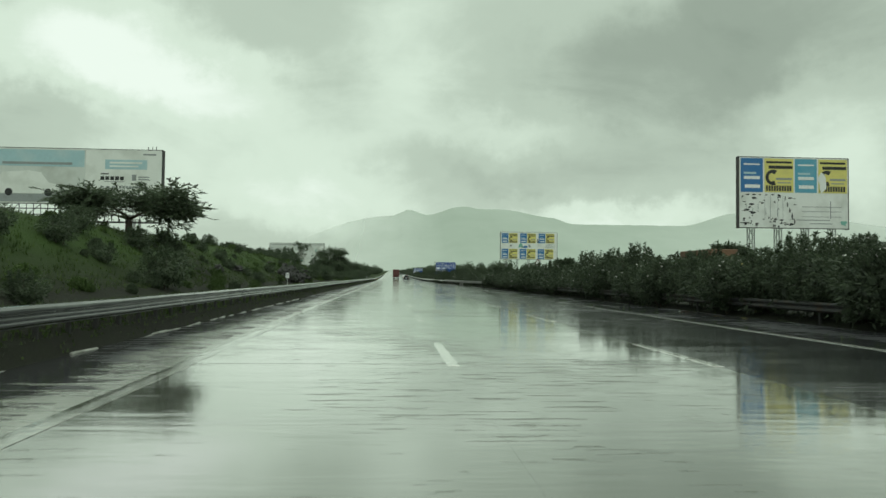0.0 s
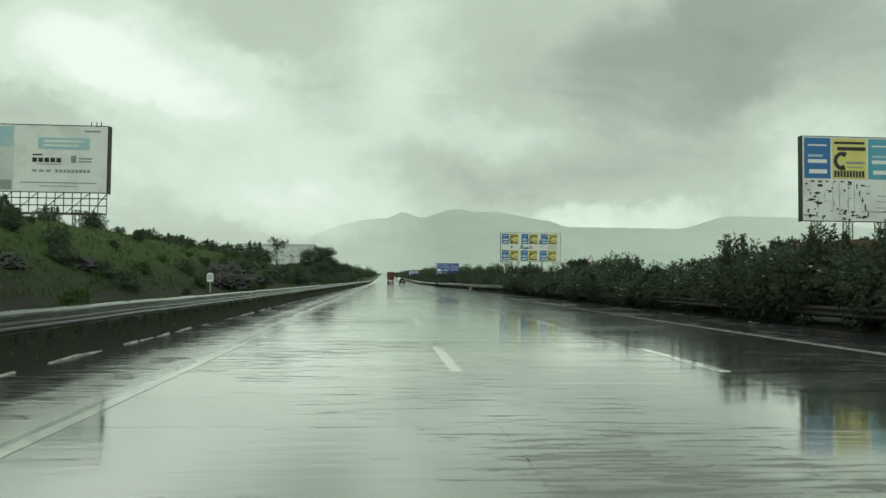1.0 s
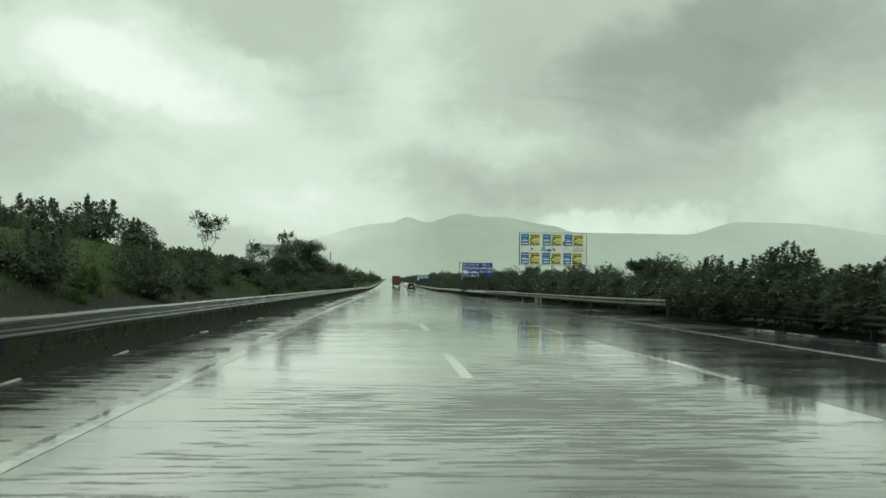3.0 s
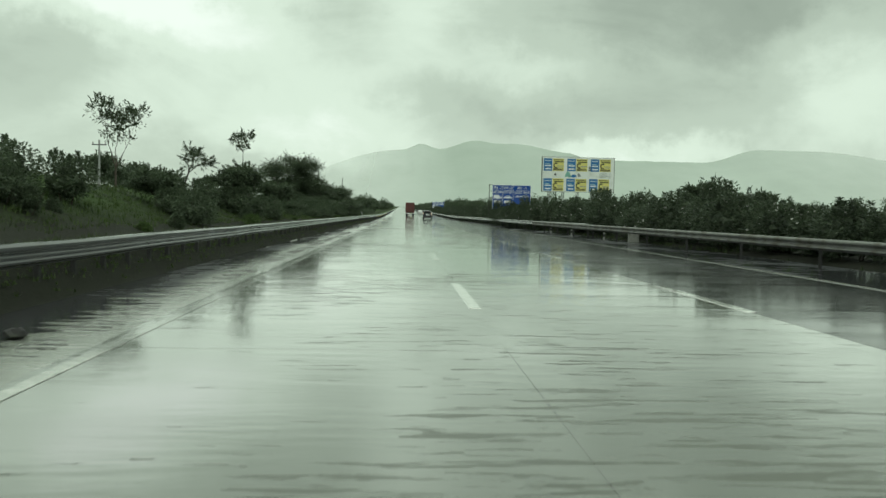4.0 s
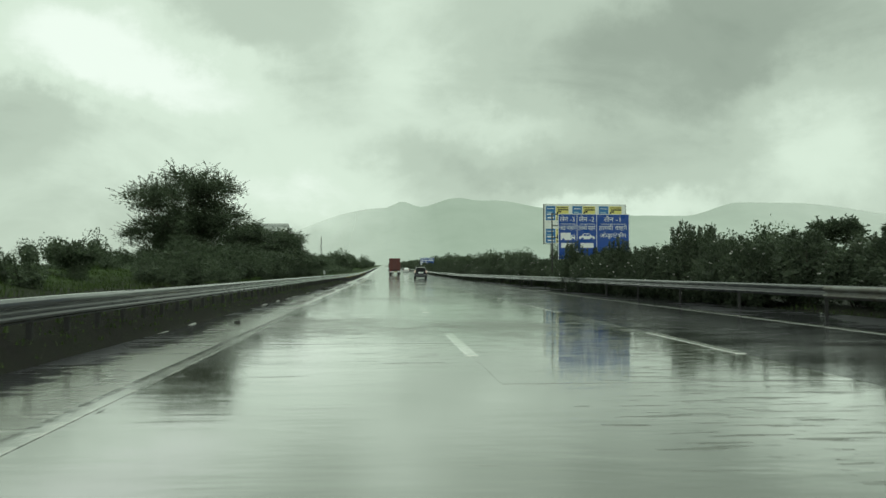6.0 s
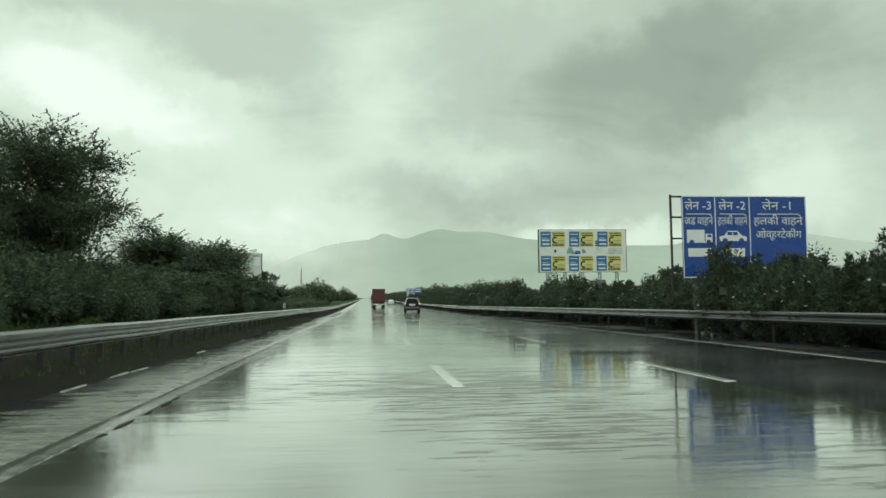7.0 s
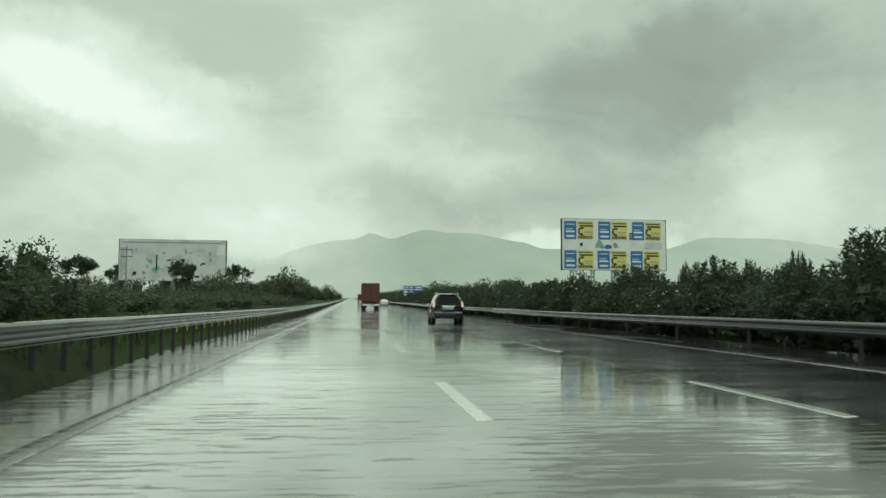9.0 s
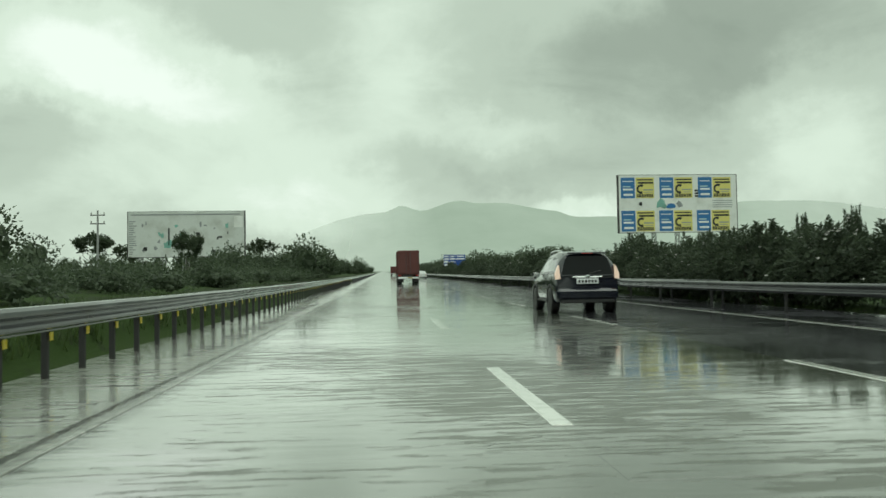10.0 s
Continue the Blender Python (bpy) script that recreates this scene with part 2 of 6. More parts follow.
s = Shader("soil_and_grass", (0.06, 0.065, 0.03), 0.85)
g1 = s.noise(2.2, 6, 0.65)
g2 = s.noise(0.12, 4, 0.55)
g3 = s.noise(18, 4, 0.7)
soil = s.mix(g3, (0.012, 0.011, 0.011), (0.030, 0.027, 0.025))
grass_c = s.mix(g3, (0.020, 0.038, 0.010), (0.050, 0.082, 0.022))
near_x = s.node("ShaderNodeSeparateXYZ")
s.link(s.node("ShaderNodeNewGeometry").outputs["Position"], near_x.inputs[0])
sward = s.math("MULTIPLY", s.ramp(s.math("ADD", g1, s.math("MULTIPLY", g2, 0.8)), 0.66, 0.9, 0.0, 1.0), s.math("MAXIMUM", s.ramp(near_x.outputs[0], -9.6, -7.2, 1.0, 0.12), s.math("MULTIPLY", s.ramp(near_x.outputs[1], 205, 222, 0.0, 1.0), s.ramp(near_x.outputs[0], -8.0, -6.6, 0.0, 1.0))))
s.tint(s.mix(sward, soil, grass_c))
s.b.inputs["Specular IOR Level"].default_value = 0.12
s.bump(s.math("ADD", g3, g1), 0.5, 0.08)
GROUND = s.m

s = Shader("hill_with_painted_haze", (0.31, 0.385, 0.315), 0.95)
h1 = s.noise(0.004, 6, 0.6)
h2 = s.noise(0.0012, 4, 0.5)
# haze is painted in: both tints are paler than the hillside itself
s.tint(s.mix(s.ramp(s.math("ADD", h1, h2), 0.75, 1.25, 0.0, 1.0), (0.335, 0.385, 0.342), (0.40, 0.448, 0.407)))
# transparency fades both far ends, in place of rain haze
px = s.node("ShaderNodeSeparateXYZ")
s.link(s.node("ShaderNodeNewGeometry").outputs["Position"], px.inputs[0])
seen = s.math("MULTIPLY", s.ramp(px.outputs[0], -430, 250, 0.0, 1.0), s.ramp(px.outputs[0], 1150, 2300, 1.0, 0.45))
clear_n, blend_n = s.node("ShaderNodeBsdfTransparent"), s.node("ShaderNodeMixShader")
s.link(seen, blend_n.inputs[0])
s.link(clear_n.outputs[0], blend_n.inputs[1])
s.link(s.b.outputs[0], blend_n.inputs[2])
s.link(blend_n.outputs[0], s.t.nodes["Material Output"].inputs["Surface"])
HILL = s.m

LEAF_DARK = leafy("oleander_leaf", (0.050, 0.068, 0.044), (0.096, 0.122, 0.074))
LEAF_TREE = leafy("tree_leaf", (0.054, 0.075, 0.046), (0.114, 0.148, 0.088))
LEAF_LIGHT = leafy("scrub_leaf", (0.042, 0.072, 0.022), (0.112, 0.168, 0.054))
GRASS = leafy("grass_blade", (0.034, 0.056, 0.016), (0.084, 0.124, 0.036))
PETAL = worn("white_petal", (0.75, 0.72, 0.70), 0.6, spread=0.1, dirt_amount=0.1)
BARK = worn("bark", (0.075, 0.06, 0.048), 0.85, scale=8, spread=0.5, bump=0.5)
ROCK = worn("dark_basalt", (0.024, 0.022, 0.023), 0.7, scale=2, spread=0.5, dirt=(0.03, 0.045, 0.02), dirt_amount=0.6, bump=0.6)
GALV = worn("galvanised_steel", (0.052, 0.053, 0.058), 0.5, 0.1, scale=1.2, spread=0.15, dirt=(0.09, 0.08, 0.07), dirt_amount=0.4, bump=0.03)
GALV.node_tree.nodes["Principled BSDF"].inputs["Coat Weight"].default_value = 0.9
GALV.node_tree.nodes["Principled BSDF"].inputs["Coat Roughness"].default_value = 0.06
OLD_STEEL = worn("weathered_steel", (0.22, 0.22, 0.21), 0.5, 0.6, scale=2.0, spread=0.4, dirt=(0.10, 0.07, 0.05), dirt_amount=0.7)
FRAME = worn("dark_steel_frame", (0.055, 0.055, 0.058), 0.55, 0.5, scale=2.5, spread=0.4, dirt=(0.12, 0.07, 0.04), dirt_amount=0.5)
POSTSTEEL = worn("dull_rail_post", (0.032, 0.031, 0.031), 0.75, 0.0, scale=3, spread=0.4, dirt=(0.05, 0.04, 0.03), dirt_amount=0.5)
POLE = worn("grey_pole", (0.34, 0.35, 0.34), 0.5, 0.3, scale=1.5)
KERB = worn("whitewashed_kerb", (0.33, 0.33, 0.305), 0.35, scale=2.5, spread=0.4, dirt=(0.07, 0.07, 0.055), dirt_amount=0.9, bump=0.4)
VINYL = worn("white_vinyl", (0.78, 0.80, 0.78), 0.4, scale=0.35, spread=0.08, dirt=(0.45, 0.46, 0.42), dirt_amount=0.5)
OFFWHITE = worn("grey_white_vinyl", (0.62, 0.65, 0.63), 0.45, scale=0.3, spread=0.12, dirt=(0.35, 0.36, 0.32), dirt_amount=0.6)
YELLOW = worn("yellow_vinyl", (0.72, 0.65, 0.20), 0.45, scale=0.5, spread=0.15, dirt=(0.45, 0.42, 0.2), dirt_amount=0.4)
BLUE = worn("blue_vinyl", (0.035, 0.17, 0.41), 0.45, scale=0.5, spread=0.2, dirt=(0.10, 0.2, 0.4), dirt_amount=0.35)
CYAN = worn("faded_blue_vinyl", (0.10, 0.36, 0.50), 0.45, scale=0.5, spread=0.2, dirt=(0.25, 0.42, 0.5), dirt_amount=0.4)
PALE = worn("pale_blue_vinyl", (0.38, 0.56, 0.62), 0.45, scale=0.4, spread=0.15, dirt=(0.55, 0.63, 0.64), dirt_amount=0.5)
TEAL = worn("torn_green_vinyl", (0.22, 0.48, 0.42), 0.5, scale=0.6, spread=0.3)
BLACK = worn("black_vinyl", (0.025, 0.025, 0.028), 0.5, scale=0.8, spread=0.4, dirt=(0.10, 0.10, 0.10), dirt_amount=0.3)
GREYINK = worn("grey_ink", (0.30, 0.32, 0.33), 0.5, scale=0.8, spread=0.2)
SIGNBLUE = worn("sign_blue", (0.020, 0.075, 0.33), 0.3, scale=1.2, spread=0.2, dirt=(0.05, 0.1, 0.28), dirt_amount=0.4)
SIGNWHITE = worn("sign_white", (0.80, 0.82, 0.82), 0.35, scale=1.5, spread=0.08, dirt_amount=0.1)
SIGNRED = worn("sign_red", (0.16, 0.025, 0.022), 0.35, scale=1.5, spread=0.2)
AMBER = worn("amber_reflector", (0.62, 0.48, 0.04), 0.3, scale=6, spread=0.2)
RUBBER = worn("wet_rubber", (0.02, 0.02, 0.021), 0.45, scale=5, spread=0.4)
RUST_RED = worn("red_truck_paint", (0.112, 0.034, 0.031), 0.4, scale=1.2, spread=0.3, dirt=(0.09, 0.03, 0.022), dirt_amount=0.5)
BROWN = worn("brown_tarpaulin", (0.15, 0.085, 0.055), 0.7, scale=1.0, spread=0.35, bump=0.4)
CABYELLOW = worn("yellow_cab_paint", (0.55, 0.42, 0.10), 0.35, scale=1.2, spread=0.2)
CARPAINT = worn("dark_blue_black_car_paint", (0.008, 0.009, 0.018), 0.16, scale=1.5, spread=0.2, dirt=(0.03, 0.03, 0.03), dirt_amount=0.3, bump=0.0)
CARPAINT.node_tree.nodes["Principled BSDF"].inputs["Coat Weight"].default_value = 1.0
WHITECAR = worn("white_car_paint", (0.62, 0.63, 0.62), 0.2, scale=1.5, spread=0.1, dirt=(0.3, 0.3, 0.28), dirt_amount=0.3, bump=0.0)
CHROME = worn("chrome_trim", (0.75, 0.76, 0.76), 0.12, 1.0, scale=4, spread=0.1, dirt_amount=0.15, bump=0.0)
PLASTIC = worn("black_bumper_plastic", (0.03, 0.03, 0.031), 0.5, scale=4, spread=0.3)
s = Shader("tinted_glass", (0.006, 0.007, 0.008), 0.04, ior=1.5)
s.gloss(s.ramp(s.noise(3, 4, world=False), 0.3, 0.7, 0.03, 0.09))
s.b.inputs["Specular IOR Level"].default_value = 0.25
GLASS = s.m
s = Shader("tail_lamp_lit", (0.55, 0.42, 0.36), 0.15)
s.b.inputs["Emission Color"].default_value = (1.0, 0.74, 0.52, 1)
s.b.inputs["Emission Strength"].default_value = 0.3
TAIL = s.m
REDLENS = worn("red_lens", (0.35, 0.02, 0.02), 0.15, scale=5, spread=0.2, bump=0.0)

# ---------------------------------------------------------------- mesh helpers


class Geo:
    """Collects faces for one mesh."""

    def __init__(self):
        self.v, self.f = [], []

    def poly(self, pts):
        n = len(self.v)
        self.v += [tuple(p) for p in pts]
        self.f.append(tuple(range(n, n + len(pts))))
        return self

    def box(self, cx, cy, cz, sx, sy, sz, b=0.01, m=None):
        """A box with chamfered edges, centred at c."""
        h = (sx / 2, sy / 2, sz / 2)
        b = min(b, 0.45 * min(sx, sy, sz))
        corners = [(i, j, k) for i in (-1, 1) for j in (-1, 1) for k in (-1, 1)]
        index, n = {}, len(self.v)
        for c in corners:
            for a in range(3):
                p = [c[q] * (h[q] - (0 if q == a else b)) for q in range(3)]
                index[c, a] = len(self.v)
                w = Vector((cx + p[0], cy + p[1], cz + p[2]))
                self.v.append(tuple(m @ w if m else w))
        mid = Vector((cx, cy, cz))
        mid = m @ mid if m else mid
        faces = []
        for a in range(3):
            o1, o2 = [q for q in range(3) if q != a]
            for sgn in (-1, 1):
                ring = []
                for u, w in ((-1, -1), (1, -1), (1, 1), (-1, 1)):
                    c = [0, 0, 0]
                    c[a], c[o1], c[o2] = sgn, u, w
                    ring.append(index[tuple(c), a])
                faces.append(ring)
        for a in range(3):
            o1, o2 = [q for q in range(3) if q != a]
            for u in (-1, 1):
                for w in (-1, 1):
                    c1, c2 = [0, 0, 0], [0, 0, 0]
                    c1[a], c1[o1], c1[o2] = -1, u, w
                    c2[a], c2[o1], c2[o2] = 1, u, w
                    c1, c2 = tuple(c1), tuple(c2)
                    faces.append([index[c1, o1], index[c2, o1], index[c2, o2], index[c1, o2]])
        for c in corners:
            faces.append([index[c, 0], index[c, 1], index[c, 2]])
        for f in faces:
            p = [Vector(self.v[i]) for i in f]
            nrm = (p[1] - p[0]).cross(p[2] - p[0])
            if nrm.dot(sum(p, Vector()) / len(p) - mid) < 0:
                f = f[::-1]
            self.f.append(tuple(f))
        return self

    def tube(self, path, radii, sides=6, caps=True):
        """A tapered tube along a path of points."""
        path = [Vector(p) for p in path]
        n0 = len(self.v)
        for i, p in enumerate(path):
            d = (path[min(i + 1, len(path) - 1)] - path[max(i - 1, 0)]).normalized()
            u = d.orthogonal().normalized() if abs(d.z) > 0.9 else d.cross(Vector((0, 0, 1))).normalized()
            w = d.cross(u)
            r = radii[i] if isinstance(radii, (list, tuple)) else radii
            for k in range(sides):
                a = 2 * math.pi * k / sides
                self.v.append(tuple(p + r * (math.cos(a) * u + math.sin(a) * w)))
        for i in range(len(path) - 1):
            for k in range(sides):
                a, b2 = n0 + i * sides + k, n0 + i * sides + (k + 1) % sides
                self.f.append((a, b2, b2 + sides, a + sides))
        if caps:
            self.f.append(tuple(range(n0 + sides - 1, n0 - 1, -1)))
            last = n0 + (len(path) - 1) * sides
            self.f.append(tuple(range(last, last + sides)))
        return self

    def lathe(self, rings, axis="x", sides=20, at=(0, 0, 0)):
        """Turns (radius, offset) rings about an axis."""
        n0 = len(self.v)
        for r, o in rings:
            for k in range(sides):
                a = 2 * math.pi * k / sides
                c, d = r * math.cos(a), r * math.sin(a)
                p = (o, c, d) if axis == "x" else (c, o, d) if axis == "y" else (c, d, o)
                self.v.append((p[0] + at[0], p[1] + at[1], p[2] + at[2]))
        for i in range(len(rings) - 1):
            for k in range(sides):
                a, b2 = n0 + i * sides + k, n0 + i * sides + (k + 1) % sides
                self.f.append((a, b2, b2 + sides, a + sides))
        self.f.append(tuple(range(n0, n0 + sides)))
        last = n0 + (len(rings) - 1) * sides
        self.f.append(tuple(range(last, last + sides)))
        return self

    def arrays(self, verts, faces):
        n = len(self.v)
        self.v += [tuple(p) for p in verts]
        self.f += [tuple(i + n for i in f) for f in faces]
        return self

    def mesh(self, name, mat, smooth=False, fix=False):
        me = bpy.data.meshes.new(name)
        me.from_pydata(self.v, [], self.f)
        if fix:
            bm = bmesh.new()
            bm.from_mesh(me)
            bmesh.ops.recalc_face_normals(bm, faces=bm.faces)
            bm.to_mesh(me)
            bm.free()
        me.materials.append(mat)
        if smooth:
            me.shade_smooth()
        me.update()
        return me


def part(name, geo, mat, parent=None, label="", smooth=False, fix=False, at=None):
    """One mesh object, under a thing or a part."""
    ob = new(name, geo if isinstance(geo, bpy.types.Mesh) else geo.mesh(name, mat, smooth, fix))
    ob.parent = parent
    if at is not None:
        ob.matrix_basis = at if isinstance(at, Matrix) else Matrix.Translation(at)
    return tagged(ob, label)


def thing(name, at, label, category, group="", kind=""):
    """An Empty at the base of a thing, which its parts hang on."""
    ob = new(name)
    ob.empty_display_size = 0.2
    ob.matrix_basis = at if isinstance(at, Matrix) else Matrix.Translation(at)
    return tagged(ob, label, category, group, kind)


def smooth01(a, b, x):
    t = min(1.0, max(0.0, (x - a) / (b - a)))
    return t * t * (3 - 2 * t)


def lettering(body, size, x, z, y, parent, mat, width=None, name="lettering"):
    """Words in the built-in font, standing upright and facing the traffic, centred at x, z."""
    cu = bpy.data.curves.new(name, "FONT")
    cu.body, cu.size, cu.align_x, cu.align_y, cu.extrude = body, size, "CENTER", "CENTER", 0.004
    tmp = bpy.data.objects.new(name, cu)
    scene.collection.objects.link(tmp)
    bpy.context.view_layer.update()
    me = bpy.data.meshes.new_from_object(tmp.evaluated_get(bpy.context.evaluated_depsgraph_get()))
    bpy.data.objects.remove(tmp)
    me.name = name
    me.materials.clear()
    me.materials.append(mat)
    k = 1.0
    if width and len(me.vertices):
        xs = [v.co.x for v in me.vertices]
        k = width / max(0.01, max(xs) - min(xs))
    ob = new(name, me)
    ob.parent = parent
    ob.matrix_basis = pose(x, y, z, 90) @ Matrix.Diagonal((k, 1, 1, 1))
    return ob


# ---------------------------------------------------------------- lie of the land


def rise(y):
    """The road is level at first and then climbs gently."""
    d = max(0.0, y - 235.0)
    return 0.0085 * d * d / (d + 60.0)


def bank_height(y):
    return 2.75 - 0.35 * smooth01(72, 95, y) - 0.9 * smooth01(98, 128, y) - 0.85 * smooth01(135, 165, y) - 0.45 * smooth01(175, 215, y)


def rail_x(y):
    return -4.70 + 0.62 * smooth01(70, 215, y)


def land(x, y):
    """Height of the ground beside the road."""
    z = rise(y) - 0.06
    late = smooth01(212, 224, y)
    edge = -rail_x(y) - 0.14 + 0.5 * late
    if x < -3.8:
        z += (0.34 - 0.22 * late) * smooth01(edge - 0.04, edge + 0.18, -x) + (0.24 + 0.2 * late) * smooth01(edge + 0.18, edge + 0.62, -x)
        h = bank_height(y)
        lump = noise.noise((x * 0.16, y * 0.13, 3.0))
        z += h * smooth01(6.0, 12.5 + 1.5 * lump, -x) + 0.35 * lump * smooth01(6.0, 11.0, -x)
        z += 0.12 * noise.noise((x * 0.6, y * 0.6, 7.0)) * smooth01(5.0, 8.0, -x)
        z += 0.8 * smooth01(20, 60, -x) * (1 + noise.noise((x * 0.02, y * 0.02, 1.0)))
    elif x > 9.3:
        z += (0.12 - 0.30 * smooth01(13.2, 12.2, x)) * smooth01(9.4, 11.5, x) + 0.05 * noise.noise((x * 0.5, y * 0.5, 5.0)) * smooth01(9.6, 12.0, x)
        z += 1.5 * smooth01(32, 60, x)
    return z


def rail_top(y):
    return rise(y) + 0.77 + 0.09 * smooth01(70, 215, y)


# ---------------------------------------------------------------- ground, hills


def steps(points):
    """Numbers from (start, end, step) stretches."""
    out = []
    for a, b, d in points:
        v = a
        while v < b - 1e-6:
            out.append(v)
            v += d
    return out + [points[-1][1]]


xs = [-4600, -3000, -2000, -1300, -800, -500, -320, -200, -130, -90] + steps([(-65, -30, 5), (-30, -18, 2), (-18, -6.0, 0.8)]) + [-5.6, -5.3, -5.0, -4.85, -4.7, -4.55, -4.4, -4.25, -4.1, -3.95, -3.8, -3.6, -2.9, 0.0, 5.0, 9.25, 9.4, 10.2, 11.0, 12, 13.5, 15, 18, 24, 32, 40, 50, 60, 90, 140, 220, 350, 550, 850, 1300, 2000, 3000, 4600]
ys = [-400, -200, -100, -60] + steps([(-40, 260, 2.0), (260, 420, 8), (420, 900, 40)]) + [1100, 1400, 1800, 2400, 3200, 4300, 5500]
g = Geo()
for y in ys:
    for x in xs:
        z = land(x, y)
        if -3.95 < x < 9.3:
            z = rise(y) - 0.35
        g.v.append((x, y, z))
w = len(xs)
for j in range(len(ys) - 1):
    for i in range(w - 1):
        g.f.append((j * w + i, j * w + i + 1, (j + 1) * w + i + 1, (j + 1) * w + i))
ground = part("ground", g, GROUND, smooth=True)
tagged(ground, "rain-soaked soil and grass beside the expressway", "ground", kind="structure")


def ridge(x):
    """Skyline of the flat-topped hills."""
    h = 335 * smooth01(-1100, 0, x) + 38 * math.exp(-((x - 105) / 60) ** 2) + 51 * math.exp(-((x - 376) / 120) ** 2)
    h += 45 * math.exp(-((x - 620) / 180) ** 2) - 30 * smooth01(900, 1015, x) + 75 * smooth01(1640, 1950, x) - 70 * smooth01(2250, 3000, x)
    return h + 3.0 * noise.noise((x * 0.02, 0.0, 2.0))


def hills():
    g = Geo()
    nx, ny, k = 150, 30, 0.85
    for j in range(ny):
        d = j / (ny - 1)
        for i in range(nx):
            x = -1900 + 5300 * i / (nx - 1)
            y = 3300 + 1000 * d
            fl = noise.noise((x * 0.006, d * 1.6, 0.0)) + 0.5 * noise.noise((x * 0.015, d * 3.0, 4.0))
            z = ridge(x) * (0.04 + 0.96 * d ** 1.25) * (1 + 0.16 * fl * (1 - d))
            g.v.append((x * k, y * k, z * k))
    for j in range(ny - 1):
        for i in range(nx - 1):
            g.f.append((j * nx + i, j * nx + i + 1, (j + 1) * nx + i + 1, (j + 1) * nx + i))
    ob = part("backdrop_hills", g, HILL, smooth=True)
    tagged(ob, "flat-topped grey-green hills, rain haze put into colour and transparency", "hills", kind="structure")


hills()

# ---------------------------------------------------------------- carriageway
LANE_EDGES = (-2.62, 1.14, 4.89, 9.14)
SLAB = 4.5


def strip(x0, x1, y0, y1, z, thick, dy=6.0):
    """A strip of paving that follows the rise of the road."""
    g = Geo()
    n = max(1, int((y1 - y0) / dy))
    for j in range(n + 1):
        y = y0 + (y1 - y0) * j / n
        for x, zz in ((x0, z - thick), (x0, z), (x1, z), (x1, z - thick)):
            g.v.append((x, y, rise(y) + zz))
    for j in range(n):
        a = 4 * j
        for k in range(3):
            g.f.append((a + k, a + k + 1, a + k + 5, a + k + 4))
    g.f += [(0, 3, 2, 1), (4 * n, 4 * n + 1, 4 * n + 2, 4 * n + 3)]
    return g


road = thing("road", (0, 0, 0), "three-lane concrete expressway shining with rain water", "road", kind="structure")
part("road_base", strip(-2.615, 9.16, -120, 2600, -0.006, 0.2, 10), DARKLANE, road, "dark joint filler", fix=True)
part("far_paving", strip(-2.62, 4.89, 412, 2600, 0.0, 0.1, 10), CONCRETE, road, fix=True)
tagged(part("far_paving_dark", strip(4.90, 9.14, 412, 2600, 0.0, 0.1, 10), DARKLANE, road, fix=True), kind="stuff")
tagged(bpy.data.objects["far_paving"], kind="stuff")
part("near_paving", strip(-2.62, 9.14, -120, -11.5, 0.0, 0.1, 10), CONCRETE, road, fix=True)
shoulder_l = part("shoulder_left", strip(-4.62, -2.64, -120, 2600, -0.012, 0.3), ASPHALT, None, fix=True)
tagged(shoulder_l, "dark wet asphalt shoulder, its standing water painted pale like sky shine", "shoulder", kind="structure")
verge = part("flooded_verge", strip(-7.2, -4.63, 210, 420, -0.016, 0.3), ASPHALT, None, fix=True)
tagged(verge, "flooded verge under the rail, its rain water painted pale like sky shine", "flooded verge", kind="structure")
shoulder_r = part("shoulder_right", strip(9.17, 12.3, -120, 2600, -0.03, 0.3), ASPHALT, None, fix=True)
tagged(shoulder_r, "dark wet asphalt strip below the median rail", "shoulder", kind="structure")


def line_strip(x, width, y0, y1, name, label, mat=PAINT):
    ob = part(name, strip(x - width / 2, x + width / 2, y0, y1, 0.005, 0.03, 6), mat, None, fix=True)
    return tagged(ob, label, "road marking", kind="structure")


line_strip(-2.456, 0.13, -60, 2000, "edge_line_left", "worn white solid edge line under rain water", WORNPAINT)
line_strip(9.0, 0.2, -60, 2000, "edge_line_right", "white solid edge line along the median")
PERIOD, DASH, FIRST = 11.116, 3.7, 10.77
for x, name in ((1.145, "lane_line_middle"), (4.89, "lane_line_fast")):
    ll = thing(name, (x, 0, 0), "dashed white lane line on wet concrete", "road marking", kind="structure")
    me = Geo().box(0, DASH / 2, 0, 0.16, DASH, 0.024, 0.004).mesh("dash", PAINT)
    for k in range(-3, 56):
        y = FIRST + PERIOD * k
        slope = math.degrees(math.atan2(rise(y + DASH) - rise(y), DASH))
        part("dash", me, None, ll, at=pose(0, y, rise(y) - 0.006, slope))



